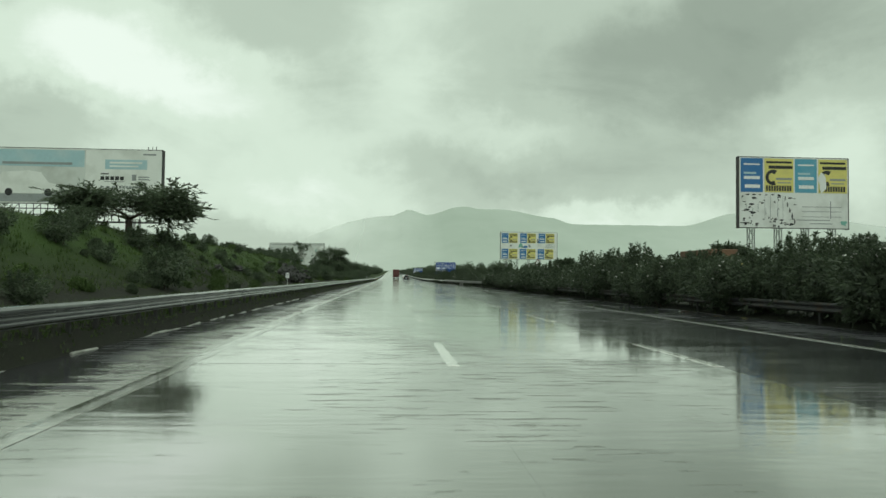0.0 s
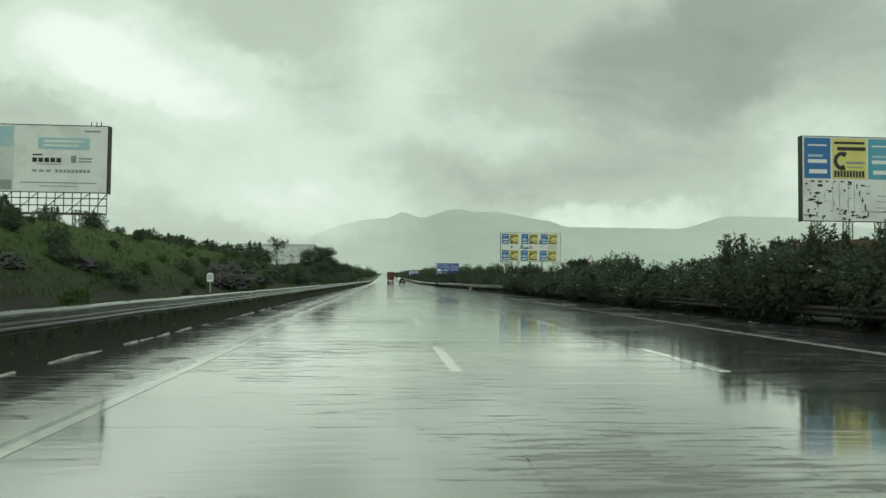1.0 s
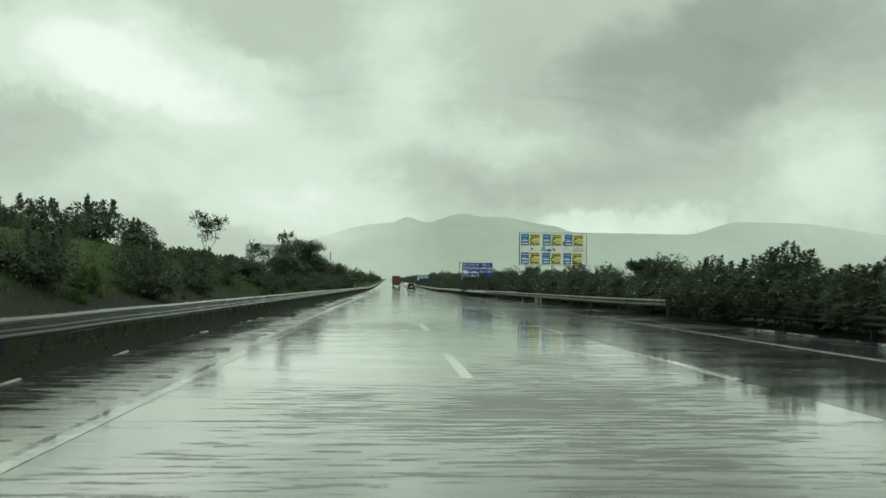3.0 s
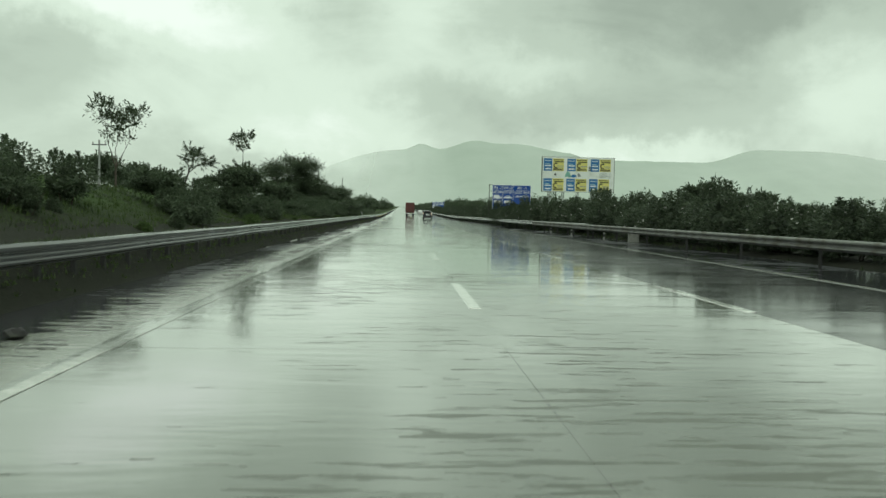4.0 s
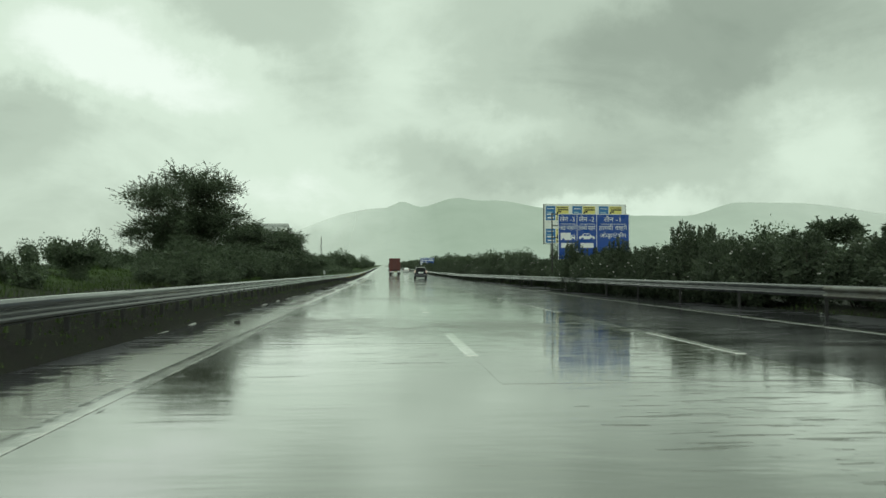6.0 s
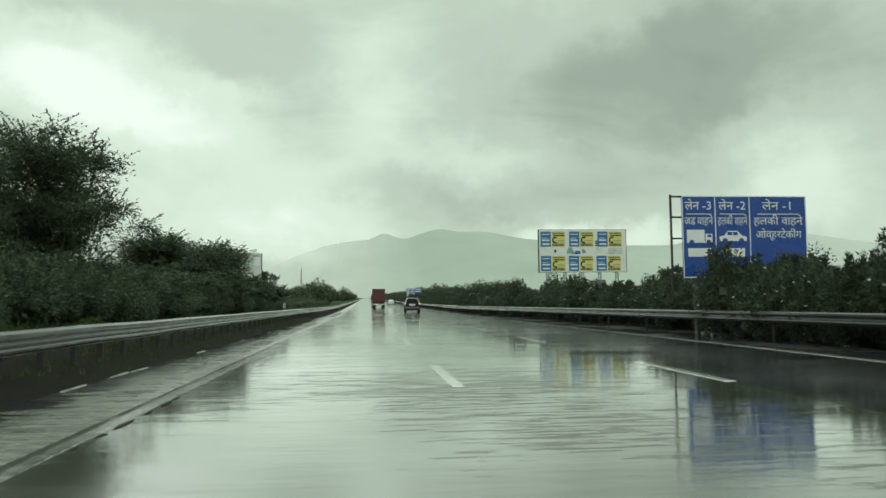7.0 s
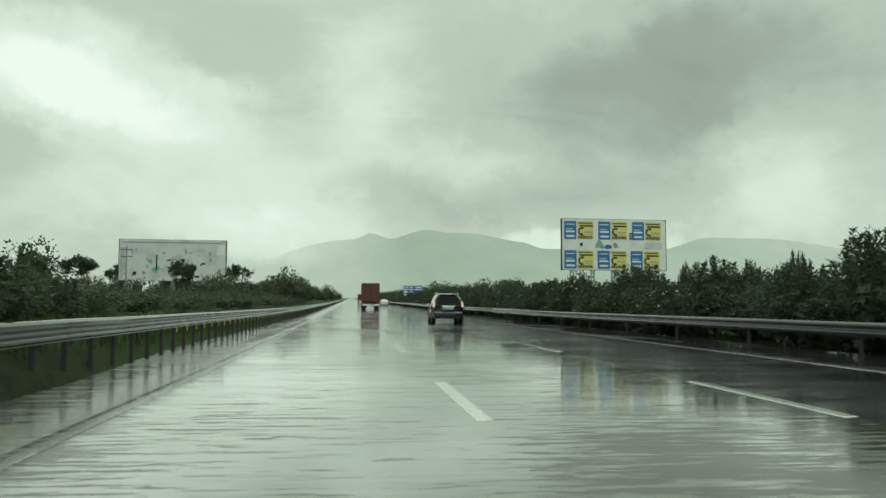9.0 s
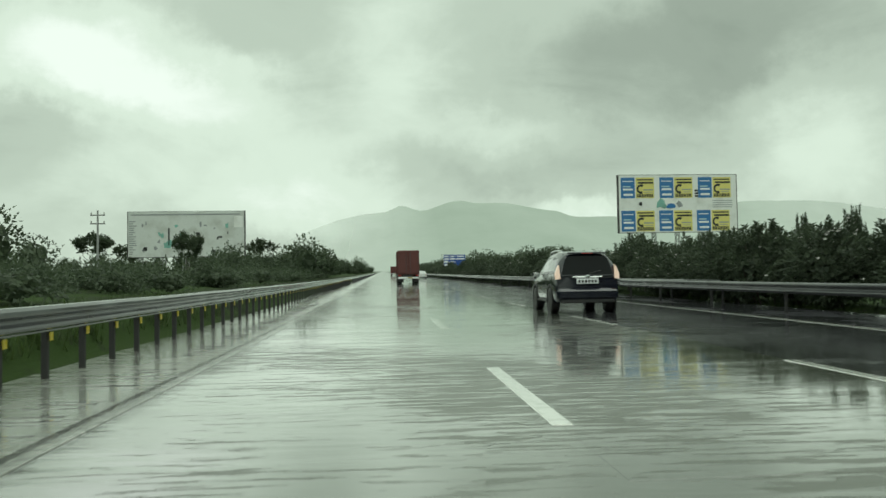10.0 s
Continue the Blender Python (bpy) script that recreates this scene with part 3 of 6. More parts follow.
def crack(name, x, y0, y1, wide, wander, seed, label):
    """A broken, spalled joint: a ragged dark sliver along the lane edge."""
    rs = random.Random(seed)
    g = Geo()
    y, w0 = y0, 0.0
    while y < y1:
        step = rs.uniform(0.06, 0.28)
        w1 = max(0.0, wide * (-0.85 + 2.6 * noise.noise((y * 0.12, seed, 0)) + rs.uniform(-0.7, 0.8)))
        c0, c1 = x + wander * noise.noise((seed, y * 0.25, 0)), x + wander * noise.noise((seed, (y + step) * 0.25, 0))
        if w0 + w1 > 0.01:
            z0, z1 = rise(y) + 0.0045, rise(y + step) + 0.0045
            g.poly([(c0 - w0 * 0.4, y, z0), (c0 + w0 * 0.6, y, z0), (c1 + w1 * 0.6, y + step, z1), (c1 - w1 * 0.4, y + step, z1)])
        y, w0 = y + step, w1
    ob = part(name, g, JOINT)
    return tagged(ob, label, "road joint", kind="structure")


crack("joint_middle", 1.155, -8, 330, 0.013, 0.06, 3, "spalled dark joint between the lanes")
crack("joint_fast", 4.88, -8, 330, 0.026, 0.05, 5, "spalled dark joint between the lanes")
crack("joint_edge", -2.33, 112, 206, 0.11, 0.08, 8, "broken mossy joint along the edge of the slow lane")

# kerb stones along the left edge
kerb = thing("kerb", (0, 0, 0), "broken whitewashed kerb stones at the road edge, the far ones added as water glints", "kerb", kind="structure")
rng = random.Random(4)
kerb_mesh = [Geo().box(0, 0, 0, 0.06, 0.92 * k, 0.10, 0.02).mesh("kerb_stone", KERB) for k in (1.0, 0.8, 1.1)]
y = -14.0
while y < 196:
    # past y 72 the sparse stones are added in place of water glints
    if rng.random() < (0.8 if y < 72 else 0.22):
        part("kerb_stone", rng.choice(kerb_mesh), None, kerb, at=pose(rail_x(y) + 0.16 + 0.03 * noise.noise((0, y * 0.2, 0)) + rng.uniform(-0.03, 0.03), y, -0.045 + rng.uniform(-0.015, 0.015), rng.uniform(-2, 2), rng.uniform(-4, 4), rng.uniform(-2, 2)))
    y += 1.03

# ribbed edge strip on the left shoulder
g = Geo()
y = -10.0
while y < 260:
    if noise.noise((0, y * 0.03, 0)) > -0.25 and rng.random() < 0.5:
        wide = rng.uniform(0.25, 0.62)
        g.box(-3.08 + rng.uniform(-0.05, 0.05), y + rng.uniform(-0.03, 0.03), rise(y) - 0.014 + rng.uniform(-0.004, 0.004), wide, rng.uniform(0.035, 0.06), 0.022, 0.006)
    y += 0.21
ribs = part("rumble_strip", g, RIBPAINT)
tagged(ribs, "ribs of the rumble strip standing out of the water", "rumble strip", kind="stuff")

# ---------------------------------------------------------------- guard rails
BEAM = [(0.0, 0.155), (0.045, 0.149), (0.082, 0.112), (0.085, 0.08), (0.075, 0.055), (0.012, 0.02), (0.006, 0.0), (0.012, -0.02), (0.075, -0.055), (0.085, -0.08), (0.075, -0.105), (0.012, -0.135), (0.0, -0.155)]


def beam(g, path, side):
    """A W-beam along a path of (x, y, z); side is +1 when its ribs face +x."""
    ring = [(dx * side, dz) for dx, dz in BEAM] + [((dx - 0.008) * side, dz) for dx, dz in reversed(BEAM)]
    n0, m = len(g.v), len(ring)
    for x, y, z in path:
        g.v += [(x + dx, y, z + dz) for dx, dz in ring]
    for i in range(len(path) - 1):
        for k in range(m):
            a, b2 = n0 + i * m + k, n0 + i * m + (k + 1) % m
            g.f.append((a, b2, b2 + m, a + m))
    return g


POST = Geo().box(0, 0, 0.36, 0.075, 0.075, 1.0, 0.01).mesh("post", POSTSTEEL)
REFLECT = Geo().box(0.0, 0, 0, 0.012, 0.09, 0.10, 0.003).mesh("reflector", AMBER)
rail = thing("guard_rail", (0, 0, 0), "galvanised W-beam guard rail wet along the grass verge", "guard rail")
y = -24.0
while y < 330:
    pts = [(rail_x(v), v, rail_top(v) - 0.155 + 0.012 * noise.noise((v * 0.3, 0, 0))) for v in (y, y + 1.15, y + 2.3, y + 3.45, y + 4.62)]
    part("beam", beam(Geo(), pts, 1), GALV, rail, fix=True)
    y += 4.6
g = Geo()
far_y = [330 + 12 * i for i in range(90)]
beam(g, [(rail_x(v), v, rail_top(v) - 0.155) for v in far_y], 1)
for v in range(331, 700, 3):
    g.box(rail_x(v) - 0.07, v, rise(v) + 0.36, 0.11, 0.13, 0.9, 0.01)
tagged(part("far_beam", g, GALV, rail, fix=True), kind="stuff")
y = -8.0
k = 0
while y < 326:
    part("post", POST, None, rail, at=(rail_x(y) - 0.068, y, rail_top(y) - 0.88))
    if y > 222:
        part("reflector", REFLECT, None, rail, at=(rail_x(y) + 0.004, y, rail_top(y) - 0.37))
    y += 1.15
    k += 1


def median_rail(name, x0, x1, y0, y1, top, mat, label, bend=0.0):
    """A stretch of rail in the median; its end bends back from the road."""
    r = thing(name, (0, 0, 0), label, "guard rail")
    n = max(1, int((y1 - y0) / 4.6))

    def place(v):
        t = (v - y0) / (y1 - y0)
        return x0 + (x1 - x0) * t + bend * (smooth01(0.12, 0.0, t) if bend > 0 else 0)
    for i in range(n):
        a = y0 + (y1 - y0) * i / n
        b2 = y0 + (y1 - y0) * (i + 1) / n
        pts = [(place(v), v, rise(v) + top - 0.155) for v in (a, a + (b2 - a) / 3, a + 2 * (b2 - a) / 3, b2 + 0.02)]
        part("beam", beam(Geo(), pts, -1), mat, r, fix=True)
        part("post", POST, None, r, at=(place(a) + 0.068, a + 0.1, rise(a) + top - 0.9))
    return r


median_rail("guard_rail", 12.9, 12.85, -10, 96, 0.6, FRAME, "dark weathered guard rail in front of the hedge")
median_rail("guard_rail", 11.3, 10.75, 100, 152, 0.78, OLD_STEEL, "weathered guard rail with bent end by the median", 0.8)
median_rail("guard_rail", 10.95, 10.6, 138, 262, 0.80, GALV, "galvanised guard rail along the planted median", 0.9)
median_rail("guard_rail", 11.0, 10.7, 254, 420, 0.82, GALV, "galvanised guard rail along the planted median", 0.7)
median_rail("guard_rail", 10.9, 10.7, 418, 800, 0.82, GALV, "distant galvanised guard rail along the median", 0.5)

# ---------------------------------------------------------------- plants


def leaves_into(g, pts, outward, length, width, rs, droop=0.2):
    """Pointed leaves, one for each point, leaning outward."""
    for p, o in zip(pts, outward):
        d = (Vector(o) + Vector((rs.uniform(-1, 1), rs.uniform(-1, 1), rs.uniform(-0.7, 1.0))) * 0.9).normalized()
        d.z -= droop * rs.random()
        s_ = d.cross(Vector((rs.uniform(-1, 1), rs.uniform(-1, 1), rs.uniform(-1, 1)))).normalized()
        k = rs.uniform(0.6, 1.35)
        a = Vector(p)
        n = len(g.v)
        g.v += [tuple(a + s_ * width * k * 0.62), tuple(a + d * length * k), tuple(a - s_ * width * k * 0.62)]
        g.f.append((n, n + 1, n + 2))


def core_into(g, cx, cy, cz, rx, ry, rz, seed, nu=13, nv=8, loose=True):
    """The dense inside of a bush: a lumpy shell of leaf sprays."""
    rows = []
    for j in range(nv + 1):
        th = math.pi * j / nv
        row = []
        for i in range(nu):
            ph = 2 * math.pi * i / nu
            d = Vector((math.sin(th) * math.cos(ph), math.sin(th) * math.sin(ph), math.cos(th)))
            k = 1 + 0.35 * noise.noise(d * 1.7 + Vector((seed, 0, 0)))
            if not loose:
                k += 0.1 - 0.45 * abs(noise.noise(d * 2.6 + Vector((0, seed, 0)))) - 0.22 * abs(noise.noise(d * 6.0 + Vector((0, 0, seed)))) + 0.05 * noise.noise(d * 15.0)
            row.append(Vector((cx + rx * k * d.x, cy + ry * k * d.y, max(0.02, cz + rz * k * d.z))))
        rows.append(row)
    if not loose:
        n0 = len(g.v)
        for row in rows:
            g.v += [tuple(p) for p in row]
        g.f += [(n0 + j * nu + i, n0 + j * nu + (i + 1) % nu, n0 + (j + 1) * nu + (i + 1) % nu, n0 + (j + 1) * nu + i) for j in range(nv) for i in range(nu)]
        return
    jit = random.Random(int(seed * 977) + 5)
    amt = 0.12 * min(rx, ry, rz)
    for j in range(nv):
        for i in range(nu):
            q = [rows[j][i], rows[j][(i + 1) % nu], rows[j + 1][(i + 1) % nu], rows[j + 1][i]]
            g.poly([p + Vector((jit.uniform(-amt, amt), jit.uniform(-amt, amt), jit.uniform(-amt, amt))) for p in q])


def shrub(name, seed, w_, h_, count, mat, label, leaf=(0.15, 0.052), flowers=0, spires=6, core=0.66):
    """A many-stemmed shrub, standing at the origin."""
    rs = random.Random(seed)
    ob = thing(name, (0, 0, 0), label, "shrub")
    for k in range(3):
        a = rs.uniform(0, 6.28)
        x, y = 0.25 * math.cos(a), 0.25 * math.sin(a)
        part("stem", Geo().tube([(x, y, -0.1), (x * 2.2, y * 2.2, h_ * 0.4), (x * 3.2, y * 3.2, h_ * 0.8)], [0.035, 0.025, 0.01], 5), BARK, ob)
    g = Geo()
    pts, outs = [], []
    tips = []
    for k in range(spires):
        a = rs.uniform(0, 6.28)
        r = rs.uniform(0.1, 0.75) * w_ / 2
        tips.append((r * math.cos(a), r * math.sin(a), h_ * rs.uniform(0.84, 1.13), rs.uniform(0.08, 0.17)))
    for k in range(count):
        if k % 3 == 0:
            tx, ty, tz, tr = rs.choice(tips)
            u = rs.random() ** 0.8
            rr = tr * (1.25 - u) * rs.random() ** 0.5
            a = rs.uniform(0, 6.28)
            p = (tx + rr * math.cos(a), ty + rr * math.sin(a), tz * (0.62 + 0.38 * u))
            o = (math.cos(a) * 0.6, math.sin(a) * 0.6, 0.7)
        else:
            th, ph = math.acos(rs.uniform(-0.85, 1.0)), rs.uniform(0, 6.28)
            d = Vector((math.sin(th) * math.cos(ph), math.sin(th) * math.sin(ph), math.cos(th)))
            lump = 1 + 0.42 * noise.noise(d * 2.1 + Vector((seed * 3.1, 0, 0)))
            k2 = lump * (0.70 + 0.28 * rs.random() ** 0.7)
            p = (d.x * w_ / 2 * k2, d.y * w_ / 2 * k2, max(0.05, h_ * 0.5 + d.z * h_ * 0.5 * k2))
            o = tuple(d)
        pts.append(p)
        outs.append(o)
    leaves_into(g, pts, outs, leaf[0], leaf[1], rs)
    core_into(g, 0, 0, h_ * 0.45, w_ / 2 * core, w_ / 2 * core, h_ * 0.45 * core * 1.15, seed, 26, 14)
    part("foliage", g, mat, ob)
    if flowers:
        fg = Geo()
        for k in range(flowers):
            p = rs.choice(pts)
            for q in range(4):
                a = q * 1.57 + rs.random()
                c = Vector(p) * 1.04
                fg.poly([c, c + Vector((0.06 * math.cos(a), 0.06 * math.sin(a), 0.03)), c + Vector((0.04 * math.cos(a + 0.8), 0.04 * math.sin(a + 0.8), 0.07))])
        part("blossom", fg, PETAL, ob, "small white blossoms")
    return ob


def limb(g, tips, p, d, length, r, depth, rs, spread, up):
    """Grows a limb and its forks; its ends are noted in tips."""
    path, radii = [p], [r]
    q, v = Vector(p), Vector(d)
    for i in range(3):
        v = (v + Vector((rs.uniform(-1, 1), rs.uniform(-1, 1), rs.uniform(-0.5, 0.8))) * 0.22 + Vector((0, 0, up * 0.08))).normalized()
        q = q + v * length / 3
        path.append(tuple(q))
        radii.append(r * (1 - 0.18 * (i + 1)))
    g.tube(path, radii, 6 if r > 0.06 else 4)
    if depth == 0:
        tips.append((tuple(q), tuple(v), length))
        return
    if depth < 3:
        tips.append((path[2], tuple(v), length * 0.8))
    for k in range(rs.choice((2, 3, 3))):
        a = Vector((rs.uniform(-1, 1), rs.uniform(-1, 1), rs.uniform(-0.35, 0.75)))
        nd = (v + a * spread).normalized()
        limb(g, tips, tuple(q), nd, length * rs.uniform(0.62, 0.85), radii[-1] * 0.72, depth - 1, rs, spread, up)


def tree(name, at, seed, h_, trunk, r0, depth, label, per_tip=26, leaf=(0.20, 0.08), clump=0.55, spread=0.85, up=0.5, mat=LEAF_TREE, lean=(0, 0), forks=3, dense=0.0, sprays=0.35, wide=None):
    """A tree: tapered trunk and limbs, and a crown of leaf sprays at the limb ends."""
    rs = random.Random(seed)
    ob = thing(name, (at[0], at[1], land(at[0], at[1]) - 0.05), label, "tree")
    g, tips = Geo(), []
    top = (lean[0] * trunk, lean[1] * trunk, trunk)
    g.tube([(0, 0, -0.3), (lean[0] * trunk * 0.4, lean[1] * trunk * 0.4, trunk * 0.5), top], [r0 * 1.25, r0, r0 * 0.8], 8)
    reach = (h_ - trunk) / (1 + 0.72 + (0.52 if depth > 1 else 0) + (0.38 if depth > 2 else 0)) * 1.12
    for k in range(forks):
        a = 2 * math.pi * k / forks + rs.uniform(-0.5, 0.5)
        d = Vector((math.cos(a) * spread + lean[0], math.sin(a) * spread + lean[1], 1.0)).normalized()
        limb(g, tips, top, d, reach, r0 * 0.62, depth, rs, spread, up)
    c = Geo()
    for p, v, ln in tips:
        n = int(per_tip * 1.55)
        pts, outs = [], []
        for k in range(n):
            o = Vector((rs.gauss(0, 1), rs.gauss(0, 1), rs.gauss(0, 0.42)))
            o = o.normalized() * (rs.random() ** 0.45)
            pts.append(tuple(Vector(p) + o * clump * rs.uniform(0.7, 1.2)))
            outs.append(tuple(o + Vector(v) * 0.4))
        if rs.random() < sprays:
            d = (Vector(v) + Vector((rs.uniform(-0.7, 0.7), rs.uniform(-0.7, 0.7), rs.uniform(0.0, 0.6)))).normalized()
            long = clump * rs.uniform(1.2, 2.1)
            for k in range(26):
                u = (k + 1) / 26
                q = Vector(p) + d * long * u + Vector((0, 0, -0.28 * long * u * u))
                pts.append(tuple(q))
                side = d.cross(Vector((0, 0, 1)))
                outs.append(tuple(d * 0.8 + side * (1.6 if k % 2 else -1.6)))
            g.tube([p, tuple(Vector(p) + d * long * 0.5 + Vector((0, 0, -0.07 * long))), tuple(Vector(p) + d * long + Vector((0, 0, -0.28 * long)))], [0.012, 0.008, 0.004], 3, False)
        leaves_into(c, pts, outs, leaf[0] * 0.88, leaf[1] * 0.88, rs, 0.5)
        if dense:
            n0 = len(c.v)
            r = clump * dense * rs.uniform(0.4, 0.7)
            core_into(c, 0, 0, 5, r, r, r * 0.75, rs.random() * 50, 8, 5)
            for q in range(n0, len(c.v)):
                c.v[q] = (c.v[q][0] + p[0], c.v[q][1] + p[1], c.v[q][2] - 5 + p[2])
    k = h_ / max(v[2] for v in c.v)
    kx = k
    if wide:
        far = sorted(math.hypot(v[0], v[1]) for v in c.v)
        kx = wide / far[int(len(far) * 0.97)]
    for q in (g, c):
        q.v = [(x * kx, y * kx, z * k) for x, y, z in q.v]
    part("trunk", g, BARK, ob)
    part("crown", c, mat, ob)
    return ob


# median hedge of oleander, shrub by shrub
hedge_kinds = []
for i, (w_, h_, fl) in enumerate(((2.7, 2.5, 26), (3.0, 2.8, 10), (2.6, 2.3, 40), (2.9, 3.05, 14), (2.4, 2.6, 6))):
    ob = shrub("oleander_shrub", 20 + i, w_, h_, 4700, LEAF_DARK, "dense oleander shrub with white blossoms in the median hedge" if fl > 8 else "dense dark green oleander shrub in the median hedge", flowers=fl, spires=17)
    tagged(ob, group="median hedge")
    hedge_kinds.append(ob)
rs = random.Random(11)
used = set()
y = -6.0
while y < 400:
    i = rs.randrange(5)
    tall = 1.0 + 0.14 * smooth01(125, 150, y) - 0.22 * smooth01(178, 198, y) + 0.12 * smooth01(228, 250, y) + 0.17 * smooth01(243, 249, y) * smooth01(262, 256, y) + 0.1 * smooth01(216, 222, y) * smooth01(236, 230, y) + 0.07 * smooth01(62, 45, y) - 0.08 * smooth01(45, 62, y) * smooth01(125, 105, y)
    x = 14.0 + rs.uniform(-0.5, 0.5) - 0.7 * smooth01(150, 200, y) - 0.4 * smooth01(108, 98, y)
    m = pose(x, y, land(x, y) - 0.05, rs.uniform(-4, 4), rs.uniform(-4, 4), rs.uniform(0, 360)) @ Matrix.Diagonal((1.0, 1.0, 0.89 * tall * (rs.uniform(0.88, 1.06) if y < 200 else rs.uniform(0.94, 1.06)), 1))
    if i not in used:
        used.add(i)
        hedge_kinds[i].matrix_basis = m
    else:
        copy_thing(hedge_kinds[i], m)
    y += rs.uniform(1.6, 2.1) if y < 300 else 2.5


for k in range(14):
    y = 159.5 + 1.6 * k
    x = 12.5 - 0.75 * smooth01(160, 178, y)
    m = pose(x + rs.uniform(-0.15, 0.15), y, land(x, y) - 0.05, 0, 0, rs.uniform(0, 360)) @ Matrix.Diagonal((0.68, 0.8, 0.95 * rs.uniform(0.92, 1.08), 1))
    copy_thing(hedge_kinds[k % 5], m)
for k in range(8):
    y = 222.5 + 5.8 * k
    m = pose(13.5 + rs.uniform(-0.2, 0.2), y, land(13.5, y) - 0.05, 0, 0, rs.uniform(0, 360)) @ Matrix.Diagonal((0.95, 1.0, 0.62 * rs.uniform(0.94, 1.08), 1))
    copy_thing(hedge_kinds[k % 5], m)
# slender shoots that rise above the clipped line
for k, (y, h_) in enumerate(((226.6, 2.95), (229.6, 2.85), (235.0, 3.0), (239.0, 2.95), (249.6, 3.05), (252.6, 3.05), (254.6, 2.9))):
    m = pose(13.9, y, land(13.9, y) - 0.05, 0, 0, 67 * k) @ Matrix.Diagonal((0.34, 0.34, h_ / (2.3, 2.6)[k % 2], 1))
    copy_thing(hedge_kinds[(2, 4)[k % 2]], m)


def belt(name, x0, x1, y0, y1, h_, count, mat, label, seed, leaf=(0.5, 0.3), n=500, squat=1.0):
    """A far belt of bushes and trees in one mesh."""
    rs = random.Random(seed)
    g = Geo()
    for k in range(count):
        x, y = rs.uniform(x0, x1), rs.uniform(y0, y1)
        hh = h_ * rs.uniform(0.55, 1.25) * (1 + 0.3 * noise.noise((x * 0.05, y * 0.03, seed)))
        r = hh * rs.uniform(0.35, 0.6) * squat
        z = land(x, y)
        pts, outs = [], []
        for q in range(n):
            o = Vector((rs.gauss(0, 1), rs.gauss(0, 1), rs.gauss(0, 1))).normalized()
            kk = (0.55 + 0.45 * rs.random() ** 0.6) * (1 + 0.4 * noise.noise(o * 1.9 + Vector((k * 1.7, seed, 0))))
            pts.append((x + o.x * r * kk, y + o.y * r * kk, max(z, z + hh * (0.55 if squat == 1.0 else 0.34) + o.z * hh * 0.5 * kk)))
            outs.append(tuple(o))
        leaves_into(g, pts, outs, leaf[0], leaf[1], rs)
        n0 = len(g.v)
        if squat == 1.0:
            core_into(g, x, y, hh * 0.45, r * 0.52, r * 0.52, hh * 0.34, seed + k, 14, 8)
        else:
            core_into(g, x, y, hh * 0.3, r * 0.42, r * 0.42, hh * 0.22, seed + k, 26, 12)
        for q in range(n0, len(g.v)):
            vx, vy, vz = g.v[q]
            g.v[q] = (vx, vy, vz + z)
    ob = part(name, g, mat)
    return tagged(ob, label, "bushes", kind="stuff")


belt("far_hedge", 12.4, 16.5, 398, 1000, 3.4, 330, LEAF_DARK, "distant hedge along the median", 3, (0.32, 0.16), 210)
belt("far_trees_right", 24, 60, 430, 1100, 6.0, 150, LEAF_TREE, "distant trees beyond the median hedge", 5, (0.5, 0.28), 620)
belt("far_trees_left", -34, -9, 330, 1000, 4.6, 170, LEAF_TREE, "distant scrub and trees along the verge", 6, (0.40, 0.22), 480)
belt("roadside_scrub", -40, -8.6, 225, 340, 1.7, 400, LEAF_TREE, "low wet scrub beyond the guard rail", 7, (0.17, 0.07), 360, 1.9)
belt("field_trees", -170, -45, 300, 800, 8.0, 70, LEAF_TREE, "trees scattered over the fields", 8, (0.6, 0.35))
belt("field_trees_right", 60, 260, 180, 700, 8.0, 60, LEAF_TREE, "trees scattered over the fields", 9, (0.6, 0.35))

# scrub on the bank
scrub_kinds = []
for i, (w_, h_, mt, lf) in enumerate(((2.2, 1.5, LEAF_LIGHT, (0.16, 0.07)), (1.7, 1.1, LEAF_LIGHT, (0.2, 0.05)), (2.6, 2.0, LEAF_TREE, (0.17, 0.08)), (1.4, 1.3, LEAF_TREE, (0.18, 0.06)))):
    ob = shrub("scrub_bush", 40 + i, w_, h_, 2300, mt, "wet green scrub bush on the earth bank" if mt is LEAF_LIGHT else "dark leafy scrub bush on the earth bank", (lf[0] * 0.78, lf[1] * 0.78), spires=8, core=0.6)
    tagged(ob, group="scrub on the bank")
    scrub_kinds.append(ob)
used = set()
rs = random.Random(23)
spots = []
for k in range(90):
    y = rs.uniform(2, 228)
    if 12 < y < 80 and k % 2:
        continue
    spots.append((rs.uniform(-8.6, -6.4) if k % 3 else rs.uniform(-14, -9), y, rs.randrange(4), rs.uniform(0.45, 0.85) * (1 - 0.4 * smooth01(142, 148, y) * smooth01(176, 168, y))))
for k in range(26):
    y = rs.uniform(98, 178)
    spots.append((rs.uniform(-9.8, -7.2), y, 2, rs.uniform(0.5, 0.85) * (1 - 0.45 * smooth01(138, 148, y))))
for k in range(30):
    spots.append((rs.uniform(-8.6, -7.0), 160 + 2.2 * k, 2, rs.uniform(0.45, 0.8)))
for k in range(24):
    spots.append((rs.uniform(-12.5, -6.6), rs.uniform(14, 100), rs.choice((0, 3, 1, 1)), rs.uniform(0.4, 0.75)))
for k in range(70):
    spots.append((rs.uniform(-12.0, -6.6), rs.uniform(8, 104), rs.choice((0, 1, 3, 2)), rs.uniform(0.24, 0.5)))
for k in range(13):
    spots.append((rs.uniform(-14.6, -12.6), 56 + 3.6 * k, 2, rs.uniform(0.4, 0.75)))
